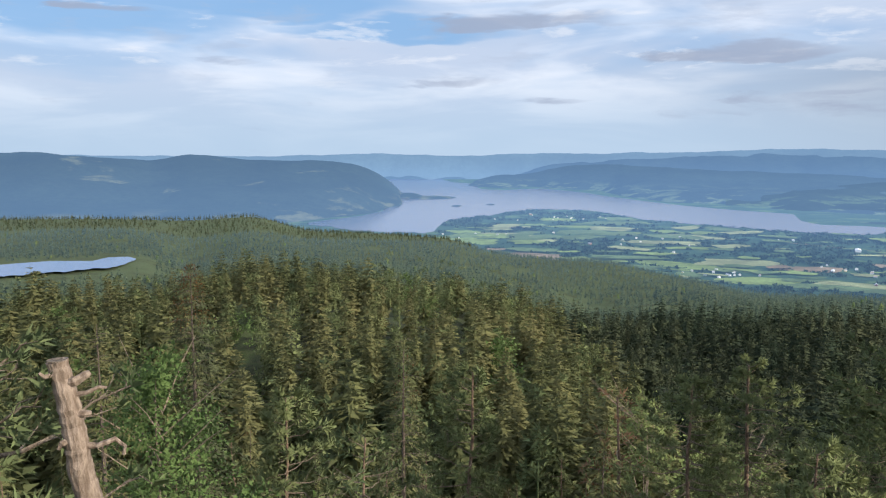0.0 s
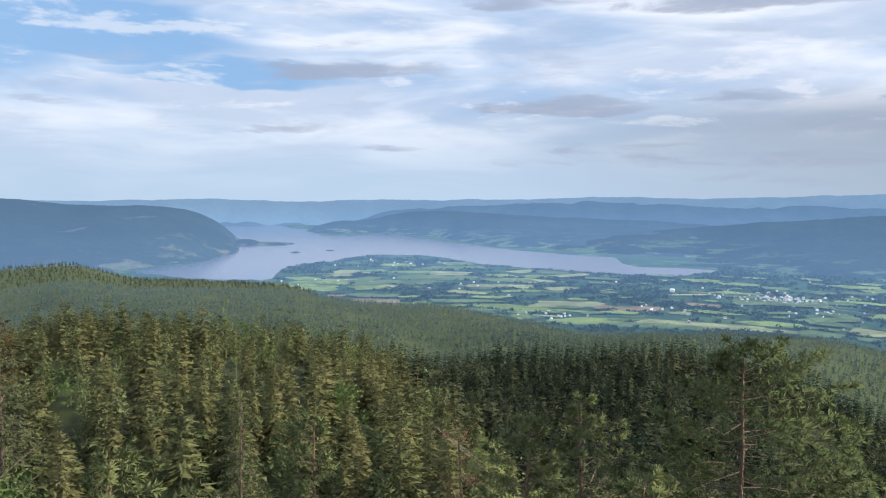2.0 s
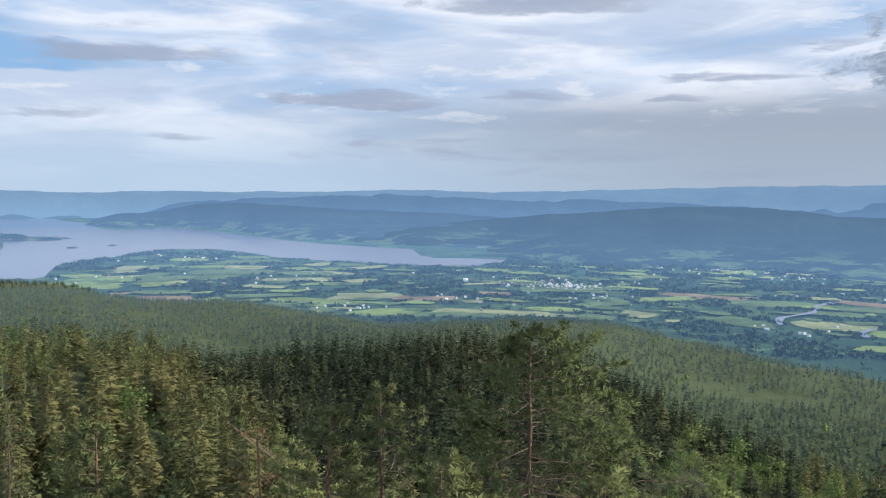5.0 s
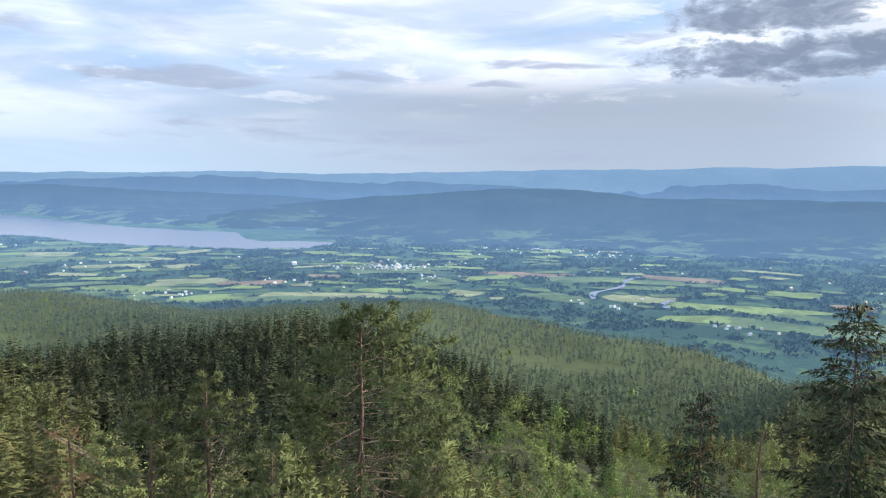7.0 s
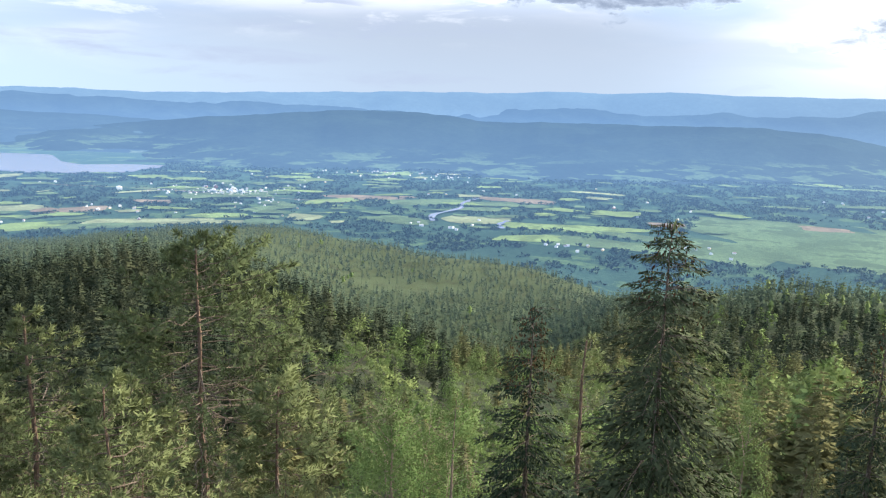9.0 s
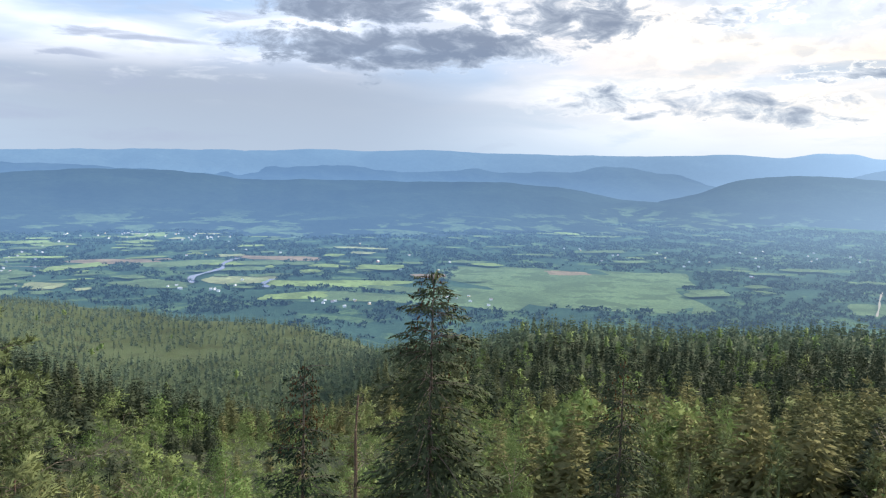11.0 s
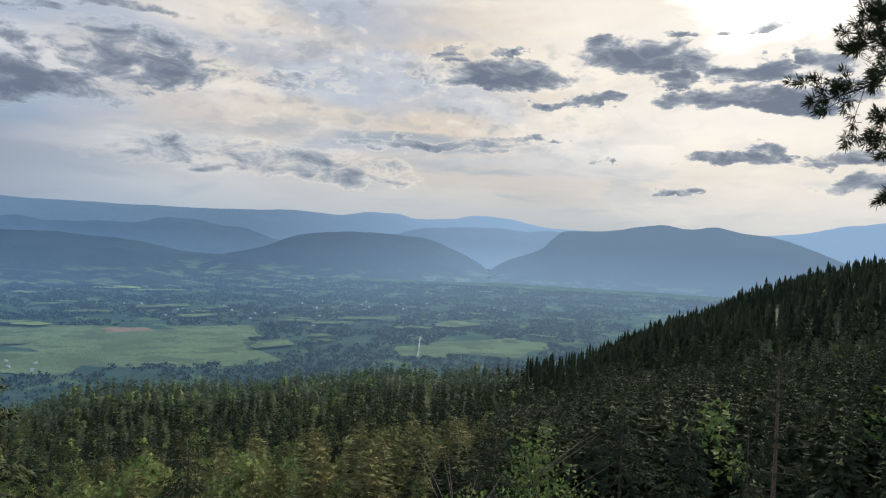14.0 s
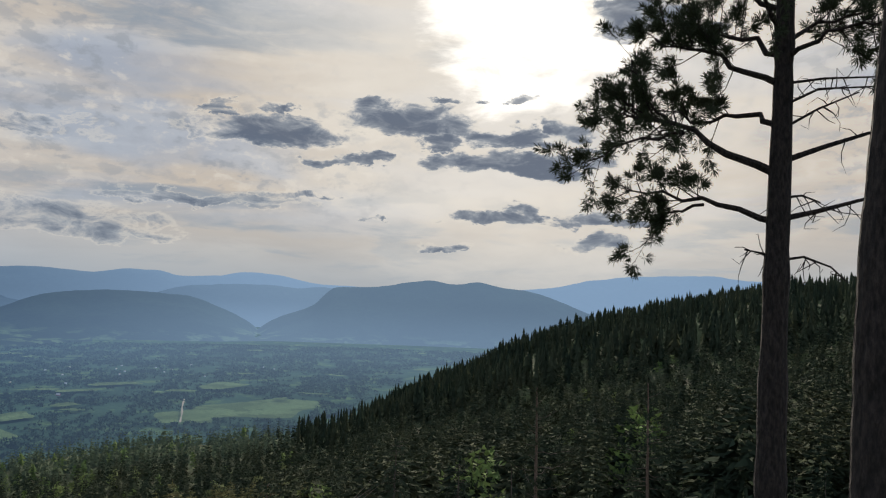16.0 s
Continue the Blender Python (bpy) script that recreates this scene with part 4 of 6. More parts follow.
def wood(name, rng, r0, r1, gap, sets, mats, label, a0=-38, a1=148, keep=None, size=1.0, up=0.5, loose=0.28):
    """A stretch of mixed forest. sets: (templates, share function, material slot)."""
    x, y, r, az = spread(rng, r0, r1, gap, a0, a1)
    if keep is not None:
        k = keep(x, y, r, az)
        x, y, r, az = x[k], y[k], r[k], az[k]
    n = len(x)
    pick = rng.rand(n)
    leafy = birch_share(x, y, r, az)
    pine = 0.30 * (1 - leafy) * (0.6 + 0.8 * (drift(x, y, 90, 5) > 0))
    kind = np.where(pick < leafy, 2, np.where(pick < leafy + pine, 1, 0))
    if len(sets) > 3:
        kind = np.where((kind < 2) & shaded_stand(x, y, r, az), 3, kind)
    kinds, slots, number = [], [], np.zeros(n)
    for s, (templates, slot) in enumerate(sets):
        sel = kind == s
        number[sel] = len(kinds) + rng.randint(0, len(templates), sel.sum())
        kinds += templates
        slots += [slot] * len(templates)
    h = height_of(rng, x, y, r, az) * np.where(kind == 2, 0.72, 1.0) * size
    scatter(name, np.stack([x, y, ground_z(x, y) - 0.3, h, rng.rand(n) * 6.3, number], 1), kinds, mats, label, "forest", slots, up, loose)


def shaded_stand(x, y, r, az):
    """Where the conifers get needles painted darker for cloud shade and backlight."""
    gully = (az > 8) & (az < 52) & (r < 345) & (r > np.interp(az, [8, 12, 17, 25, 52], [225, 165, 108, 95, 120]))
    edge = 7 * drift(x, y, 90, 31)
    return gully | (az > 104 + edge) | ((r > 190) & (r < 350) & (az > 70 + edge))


def open_land(x, y, r, az):
    pond = (r > 532) & (r < 640) & (az < -20.5)
    clearing = (drift(x, y, 230, 11) + 0.35 * drift(x, y, 60, 12) > np.interp(r, [380, 500], [1.1, 0.72])) & (r > 300)
    return ~pond & ~clearing


rng = np.random.RandomState(5)
wood("near_forest", rng, 112, 235, 6.6, [(SPRUCE_MID, 0), (PINE_MID, 1), (LEAFY_MID, 2), (SPRUCE_MID + PINE_MID, 3)], [SPRUCE, PINE, BIRCH, SHADED_NEEDLES], "dense olive-green spruce and pine forest with young birch", loose=0.4)
wood("slope_forest", rng, 235, 350, 6.0, [(SPRUCE_LOW, 0), (PINE_LOW, 1), (LEAFY_LOW, 2), (SPRUCE_LOW, 3)], [SLOPE, SLOPE, BIRCH, SHADED_NEEDLES], "green spruce forest over the slope below, partly painted as shaded", keep=open_land)
wood("shaded_slope_forest", rng, 350, 800, 6.8, [(SPRUCE_SPIRE, 0), (SPRUCE_SPIRE, 0), (LEAFY_FAR, 1)], [SHADED_NEEDLES, SLOPE], "spruce forest on the shaded hillside, needles painted dark", a0=106, a1=148, keep=open_land, size=1.35, up=0.15, loose=0.3)
wood("middle_slope_forest", rng, 350, 500, 5.2, [(SPRUCE_FAR, 0), (SPRUCE_FAR, 0), (LEAFY_FAR, 1), (SPRUCE_FAR, 2)], [FAR_NEEDLES, BIRCH, SHADED_NEEDLES], "green spruce forest lower on the slope, paled by painted haze", a1=106, keep=open_land, up=1.0, loose=0.3)
wood("lower_forest", rng, 500, 1000, 6.2, [(SPRUCE_FAR, 0), (SPRUCE_FAR, 0), (LEAFY_FAR, 1), (SPRUCE_FAR, 2)], [FAR_NEEDLES, BIRCH, SHADED_NEEDLES], "green forest down to the valley floor, paled by painted haze", a0=-42, a1=106, keep=lambda x, y, r, az: open_land(x, y, r, az) & (ground_z(x, y) > EYE - 134), up=1.0, loose=0.3)
wood("pond_forest", rng, 1000, 1420, 9.0, [(SPRUCE_FAR, 0), (SPRUCE_FAR, 0), (LEAFY_FAR, 0)], [SLOPE], "low wooded hills round the pond", a0=-42, a1=6, keep=lambda x, y, r, az: open_land(x, y, r, az) & (ground_z(x, y) > EYE - 134), up=1.0, loose=0.3)


# ---- trees that stand singly near the lookout
def tri_mesh(name, tri, mat, parent, label="", crown=False):
    n = None
    if crown:
        tri, n = rounded(np.array(tri), np.zeros(3), np.random.RandomState(6), 0.5, 0.25)
    v = np.asarray(tri).reshape(-1, 3)
    ob = mesh_object(name, v, np.arange(len(v)).reshape(-1, 3), [mat], None, False, parent, n)
    if label:
        ob["label"] = label
    return ob


def thing(name, label, category, group=""):
    ob = new(name)
    ob.empty_display_size = 0.3
    return tagged(ob, label, category, group)


def trunk_line(rng, H, lean=0.02, steps=9):
    z = np.linspace(-0.6, H, steps)
    return np.stack([np.cumsum(rng.randn(steps)) * lean * 0.3, np.cumsum(rng.randn(steps)) * lean * 0.3, z], 1)


def bough_blades(rng, start, d, L, twigs, size, rise, droop, wood, leaf, thick):
    """A spruce bough: it droops, lifts at its tip, and carries hanging side twigs."""
    s = np.array([-d[1], d[0], 0.0])
    u = np.linspace(0, 1, 5)
    line = start + d * (L * u)[:, None] + np.array([0, 0, 1.0]) * (L * (rise * u - droop * u**2 + 0.22 * np.maximum(0, u - 0.65)))[:, None]
    if thick:
        wood.append(tube(line, np.linspace(thick, 0.004, 5), 3))
    n = max(11 if thick else 6, int(twigs * L))
    v = 0.10 + 0.90 * (np.arange(n) + rng.rand(n)) / n
    base = np.stack([np.interp(v, u, line[:, i]) for i in range(3)], 1)
    side = np.where(np.arange(n) % 2 == 0, 1.0, -1.0)[:, None]
    reach_ = (0.55 * L * (1 - v) + 0.10 + 0.06 * L)[:, None]
    base = base + s * side * reach_ * rng.rand(n, 1) * 0.75 - np.array([0, 0, 0.12]) * reach_ * rng.rand(n, 1)
    q = d * (0.35 + 0.5 * rng.rand(n, 1)) + s * side * (0.35 + 0.5 * rng.rand(n, 1)) + np.array([0, 0, 1.0]) * (-0.45 + 0.35 * rng.randn(n, 1))
    ln = size * (0.6 + 0.8 * rng.rand(n))
    leaf.append(blades(base, q, ln, ln * 0.36, rng, 0.1))


def spruce_tree(seed, H, R, label, cones=0.0, twigs=30.0, size=0.30, whorls=30, per=6, dark=False, bare=0.05, power=0.62, droop=0.42, boughs=True):
    rng = np.random.RandomState(seed)
    ob = thing("spruce_tree", label, "spruce tree")
    line = trunk_line(rng, H * 0.985, 0.05)
    trunk, leaf = [tube(line, np.linspace(0.013 * H, 0.012, len(line)), 7)], []
    for k in range(whorls):
        t = bare + (0.985 - bare) * (k + 0.5 * rng.rand()) / whorls
        full = R * (1 - t) ** power * min(1, 0.5 + (t - bare) * 5)
        a0 = rng.rand() * 6.3
        for j in range(per):
            if rng.rand() < 0.10:
                continue
            a = a0 + 6.283 * j / per + rng.randn() * 0.25
            t = min(0.985, t + rng.randn() * 0.35 / whorls)
            L = full * (0.62 + 0.55 * rng.rand()) + 0.16
            start = np.array([np.interp(H * t, line[:, 2], line[:, i]) for i in range(3)])
            bough_blades(rng, start, np.array([math.cos(a), math.sin(a), 0.0]), L, twigs, size * (0.55 + 0.45 * min(1, 2.5 * (1 - t))), 0.85 * (t - 0.52) + rng.randn() * 0.07, droop, trunk, leaf,
                         0.012 + 0.006 * L if boughs else 0)
    tip = np.array([[line[-1, 0], line[-1, 1], H * 0.955]])
    leaf.append(kites(np.repeat(tip, 12, 0), np.array([[0, 0, 1.0]]) + rng.randn(12, 3) * 0.22, np.full(12, 0.045 * H), np.full(12, 0.06), rng))
    tri_mesh("trunk", np.concatenate(trunk), BARK, ob, "grey-brown trunk with thin drooping branches")
    tri_mesh("crown", np.concatenate(leaf), (SPRUCE_TALL if cones else SHADED_NEEDLES) if dark else SPRUCE, ob, crown=True)
    if cones:
        n = int(90 * cones)
        t = 1 - 0.22 * rng.rand(n) ** 0.9
        a = rng.rand(n) * 6.3
        q = R * (1 - t) ** power * (0.35 + 0.6 * rng.rand(n)) + 0.06
        base = np.stack([q * np.cos(a), q * np.sin(a), H * t - 0.15], 1)
        down = np.concatenate([rng.randn(n, 2) * 0.15, -np.ones((n, 1))], 1)
        body = [kites(base, down, 0.16, 0.06, rng) for _ in range(3)]
        tagged(tri_mesh("cone_cluster", np.concatenate(body), CONES, ob, "cluster of hanging red-brown cones"), kind="stuff")
    return ob


def needle_tuft(rng, p, d, n, length, width):
    v = rng.randn(n, 3) * 0.62 + unit(d)
    return kites(np.repeat(p[None], n, 0) + v * 0.01, v, length * (0.7 + 0.5 * rng.rand(n)), width, rng)


def twig_spray(rng, start, d, length, tufts, needles, nlen, nwid, wood_r, wood, leaf):
    """A forked twig with tufts of needles at its ends."""
    d = unit(d)
    end = start + d * length + np.array([0, 0, -0.05 * length])
    wood.append(tube([start, (start + end) / 2 + rng.randn(3) * 0.04 * length, end], [wood_r, wood_r * 0.7, wood_r * 0.4], 3))
    for k in range(tufts):
        u = 0.35 + 0.65 * (k + rng.rand()) / tufts
        p = start + (end - start) * u
        q = unit(d + rng.randn(3) * 0.55 + np.array([0, 0, 0.25]))
        tip = p + q * length * 0.28 * (0.5 + rng.rand())
        wood.append(tube([p, tip], [wood_r * 0.45, wood_r * 0.3], 3))
        leaf.append(needle_tuft(rng, tip, q, needles, nlen, nwid))
        if rng.rand() < 0.6:
            leaf.append(needle_tuft(rng, (p + tip) / 2, q, needles, nlen, nwid))
    leaf.append(needle_tuft(rng, end, d, needles, nlen, nwid))


def pine_branch(rng, points, r0, bare, sprays, spray, tufts, needles, nlen, nwid, wood, leaf, sides=5):
    """A limb through the given points, bare near the trunk."""
    p = np.asarray(points, float)
    s = np.linspace(0, 1, len(p))
    fine = np.linspace(0, 1, 9)
    q = np.stack([np.interp(fine, s, p[:, i]) for i in range(3)], 1)
    L = np.linalg.norm(np.diff(q, axis=0), axis=1).sum()
    q[1:-1] += rng.randn(7, 3) * 0.022 * L
    wood.append(tube(q, r0 * (1 - 0.8 * fine), sides))
    for k in range(sprays):
        u = bare + (1 - bare) * (k + rng.rand()) / sprays
        c = np.array([np.interp(u, fine, q[:, i]) for i in range(3)])
        along = unit(q[-1] - q[0])
        d = along * 0.6 + rng.randn(3) * 0.6 + np.array([0, 0, 0.25])
        twig_spray(rng, c, d, spray * (0.6 + 0.8 * rng.rand()), tufts, needles, nlen, nwid, r0 * 0.22, wood, leaf)


def needle_pad(rng, c, d, radius, count, size):
    """A tuft of long needles in bunches that turn outwards and up."""
    v = rng.randn(count, 3) * 0.75 + unit(d) * 0.9 + np.array([0, 0, 0.35])
    v /= np.linalg.norm(v, axis=1)[:, None]
    ln = size * (0.7 + 0.6 * rng.rand(count))
    return blades(c + v * radius * rng.rand(count, 1) - unit(d) * radius * 0.4 * rng.rand(count, 1), v, ln, ln * 0.30, rng)


def pine_bough(rng, c, a, L, rise, forks, count, size, wood, leaf, thick):
    """A crooked bough with forks that end in needle tufts; bare near the trunk."""
    d, s = np.array([math.cos(a), math.sin(a), 0.0]), np.array([-math.sin(a), math.cos(a), 0.0])
    u = np.linspace(0, 1, 6)
    bend = np.cumsum(rng.randn(6)) * 0.05 * L
    line = c + d * (L * u)[:, None] + s * bend[:, None] + np.array([0, 0, 1.0]) * (L * (rise * u - 0.22 * u * (1 - u)) + rng.randn(6) * 0.025 * L)[:, None]
    line[0] = c
    wood.append(tube(line, thick * (1 - 0.82 * u), 4))
    for k in range(forks):
        v = 0.28 + 0.72 * (k + rng.rand()) / forks
        p = np.array([np.interp(v, u, line[:, i]) for i in range(3)])
        q = unit(d * 0.8 + s * rng.randn() * 0.9 + np.array([0, 0, 0.22 + 0.25 * rng.randn()]))
        end = p + q * L * (0.16 + 0.22 * rng.rand()) * (1.25 - 0.5 * v)
        mid = (p + end) / 2 + rng.randn(3) * 0.04 * L
        wood.append(tube([p, mid, end], [thick * 0.35, thick * 0.26, thick * 0.14], 3))
        for e, f in ((end, 1.0), (mid, 0.55)):
            leaf.append(needle_pad(rng, e, q, size * 0.75, max(3, int(count * f)), size))
    leaf.append(needle_pad(rng, line[-1], d, size * 0.75, count, size))


def pine_tree(seed, H, R, label, boughs=44, crown=0.4, forks=6, count=9, size=0.22, dead=14, needles_of=None, power=0.62, skew=0.35):
    """A pine with an open crown over the given share of its height."""
    rng = np.random.RandomState(seed)
    ob = thing("pine_tree", label, "pine tree")
    line = trunk_line(rng, H * 0.98, 0.16, 11)
    lean = rng.rand() * 6.3
    wood, leaf = [], []
    for k in range(boughs):
        u = (k + rng.rand()) / boughs
        t = 1 - crown + (crown - 0.015) * u
        a = k * 2.4 + rng.randn() * 0.5
        L = R * (1 - u) ** power * (0.55 + 0.6 * rng.rand()) * (1 + skew * math.cos(a - lean)) + 0.18
        c = np.array([np.interp(H * t, line[:, 2], line[:, i]) for i in range(3)])
        pine_bough(rng, c, a, L, -0.12 + 0.75 * u * u + 0.10 * rng.randn(), max(2, int(forks * (0.4 + 0.6 * L / R))), count, size, wood, leaf, 0.014 + 0.018 * L / R)
    for k in range(dead):
        t, a = 1 - crown * (0.75 + 0.75 * rng.rand()), rng.rand() * 6.3
        c = np.array([np.interp(H * max(t, 0.05), line[:, 2], line[:, i]) for i in range(3)])
        d = np.array([math.cos(a), math.sin(a), 0.0])
        L = R * (0.25 + 0.3 * rng.rand())
        tip = c + d * L + [0, 0, (0.25 * rng.randn() - 0.1) * L]
        mid = c + d * L * 0.5 + [0, 0, 0.10 * L]
        wood.append(tube([c, mid, tip], [0.028, 0.018, 0.006], 4))
        for _ in range(5):
            s = mid + (tip - mid) * rng.rand()
            wood.append(tube([s, s + rng.randn(3) * 0.22, s + rng.randn(3) * 0.35], [0.010, 0.006, 0.003], 3))
    tri_mesh("trunk", tube(line, np.linspace(0.0125 * H, 0.0025 * H, len(line)), 9), PINE_BARK, ob, "orange-brown flaking trunk")
    tri_mesh("bough", np.concatenate(wood), DEADWOOD, ob, "bare grey-brown boughs")
    tri_mesh("crown", np.concatenate(leaf), needles_of or PINE, ob, crown=True)
    return ob


def birch_tree(seed, H, R, label, clumps=46, count=150, size=0.105):
    rng = np.random.RandomState(seed)
    ob = thing("birch_tree", label, "birch tree")
    wood = [tube(trunk_line(rng, H * 0.9, 0.2), np.linspace(0.011 * H, 0.01, 9), 6)]
    for k in range(16):
        t, a = 0.25 + 0.6 * rng.rand(), rng.rand() * 6.3
        d = np.array([math.cos(a), math.sin(a), 0.9])
        c = np.array([0, 0, H * t])
        wood.append(tube([c, c + d * R * 0.5, c + d * R * 0.8 + rng.randn(3) * 0.1], [0.02, 0.014, 0.005], 3))
    tri_mesh("trunk", np.concatenate(wood), GREY_WOOD, ob, "slim grey-white trunk and limbs")
    tri_mesh("crown", leafy_tris(rng, H, R, clumps, count, size), BIRCH, ob, crown=True)
    return ob


def spot(az, r):
    a = radians(az)
    x, y = r * math.sin(a), r * math.cos(a)
    return x, y, float(ground_z(x, y)[0])


def stand(ob, az, r, turn=0.0, scale=1.0, sink=0.15):
    x, y, z = spot(az, r)
    ob.matrix_basis = pose(x, y, z - sink, 0, 0, turn) @ Matrix.Scale(scale, 4)
    return ob


def rise_to(az, r, el):
    """Height of a tree at that place whose top is seen under that elevation."""
    return r * math.tan(radians(el)) + EYE - spot(az, r)[2] + 0.15


def tall(make, seed, az, r, el, wide, label, **more):
    return stand(make(seed, rise_to(az, r, el), wide, label, **more), az, r, seed * 37.0)


tall(spruce_tree, 1, 67.6, 26, -7.3, 4.0, "tall dark green spruce with brown cones near its top", cones=0.9, twigs=46, size=0.25, whorls=36, per=7, dark=True, power=0.60)
tall(spruce_tree, 2, 58.1, 31, -14.2, 3.3, "dark spruce with a dense cluster of red-brown cones on top", cones=2.6, twigs=42, size=0.25, whorls=28, dark=True, power=0.55)
tall(spruce_tree, 3, 81.9, 34, -13.1, 3.3, "slender dark spruce with a pointed cone-hung top", cones=0.9, twigs=42, size=0.25, whorls=28, dark=True, power=0.6)
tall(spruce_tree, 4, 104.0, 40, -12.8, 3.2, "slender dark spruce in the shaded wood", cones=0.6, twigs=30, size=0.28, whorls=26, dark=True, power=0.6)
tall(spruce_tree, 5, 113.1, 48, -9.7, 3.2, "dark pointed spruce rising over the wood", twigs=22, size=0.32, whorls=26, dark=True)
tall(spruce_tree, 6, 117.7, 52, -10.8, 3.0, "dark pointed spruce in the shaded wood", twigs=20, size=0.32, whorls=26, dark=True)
tall(spruce_tree, 7, -18.2, 62, -7.4, 4.2, "dark spruce laden with rust-brown cones", cones=5.0, twigs=24, size=0.32, whorls=26, dark=True, power=0.5)
tall(spruce_tree, 8, -3.0, 44, -13.2, 2.9, "thin spruce with half-bare grey boughs", cones=0.5, twigs=16, size=0.26, whorls=30)
tall(spruce_tree, 9, -24.5, 40, -11.0, 2.8, "olive-green spruce above the birch", twigs=22, size=0.28, whorls=28)
tall(pine_tree, 11, 33.3, 27, -9.9, 5.0, "broad pine with a bare orange trunk below", boughs=80, crown=0.42, forks=12, count=24, size=0.19, dead=26, power=0.55)
tall(pine_tree, 12, 22.2, 30, -13.8, 2.7, "young pine with a crooked open crown", boughs=56, crown=0.45, forks=9, count=22, size=0.16, dead=12)
tall(pine_tree, 13, 18.8, 27, -15.4, 2.5, "young pine with pale shoots", boughs=52, crown=0.48, forks=9, count=22, size=0.16, dead=10)
tall(pine_tree, 14, 26.5, 19, -19.2, 2.4, "low bushy pine with pale green shoots", boughs=60, crown=0.75, forks=9, count=16, size=0.17)
tall(pine_tree, 15, 123.3, 38, -5.4, 2.6, "open pine standing in the shaded wood", boughs=60, crown=0.92, dead=4, count=14, needles_of=SHADED_NEEDLES)
tall(pine_tree, 16, 131.2, 60, -4.8, 2.8, "pine on the shaded slope", boughs=60, crown=0.92, dead=4, count=14, needles_of=SHADED_NEEDLES)
tall(pine_tree, 17, 62.0, 36, -16.0, 2.6, "half-bare pine among the spruces", boughs=30, crown=0.45, dead=18)
tall(pine_tree, 18, -36.0, 6.5, -13.0, 1.9, "small pine with long pale needles", boughs=44, crown=0.85, forks=8, count=14, size=0.10, dead=6)
tall(pine_tree, 19, 13.3, 30, -16.8, 2.0, "dying pine with rust-brown needles", boughs=24, crown=0.5, forks=4, count=5, dead=22, needles_of=DRY_TWIGS)
tall(pine_tree, 20, -6.0, 21, -20.0, 2.2, "half-dry pine with bare grey twigs", boughs=28, crown=0.5, forks=5, count=6, dead=24)
tall(pine_tree, 25, -12.0, 26, -17.0, 2.6, "bushy young pine on the steep slope", boughs=56, crown=0.65, forks=8, count=15)
tall(pine_tree, 26, 2.0, 30, -15.5, 2.4, "young pine with an open crown", boughs=50, crown=0.6, forks=8, count=15)
tall(pine_tree, 27, 38.6, 24, -19.5, 2.4, "low pine with dry lower boughs", boughs=46, crown=0.6, forks=8, count=15, dead=16)
tall(birch_tree, 21, -20.5, 20, -12.9, 2.3, "bright green young birch", clumps=60, count=170)
tall(birch_tree, 22, 47.5, 34, -21.0, 2.2, "pale green birch below the spruces")
tall(birch_tree, 23, 74.0, 42, -18.5, 2.4, "yellow-green birch in the young wood")
tall(birch_tree, 24, 52.0, 44, -19.0, 2.2, "pale green birch in the young wood")

rng = np.random.RandomState(9)
KINDS = [spruce_tree(31, 12, 2.9, "olive-green spruce in the dense wood", twigs=11, whorls=24, size=0.36, boughs=False),
         spruce_tree(32, 12, 2.5, "slim olive-green spruce in the dense wood", twigs=12, whorls=26, size=0.34, cones=0.5, boughs=False),
         pine_tree(33, 12, 2.3, "pine with an open rounded crown in the wood", boughs=30, crown=0.62, forks=5, count=15, size=0.23, dead=6),
         birch_tree(34, 9, 3.6, "light green birch in the young wood", 44, 64, 0.17)]
KINDS.append(spruce_tree(35, 12, 2.4, "spruce in the shaded wood, needles painted dark", twigs=11, whorls=24, size=0.36, dark=True, boughs=False))
KIND_H = [12.0, 12.0, 12.0, 9.0, 12.0]
FIXED = [(67.6, 26), (58.1, 31), (81.9, 34), (33.3, 27), (22.2, 30), (-20.5, 20), (18.8, 27), (26.5, 19), (13.3, 30), (-6, 21), (-12, 26), (2, 30)]
x, y, r, az = spread(rng, 17, 112, 5.2)
order = np.argsort(r)
used = [False] * 5
count = 0
rest = []
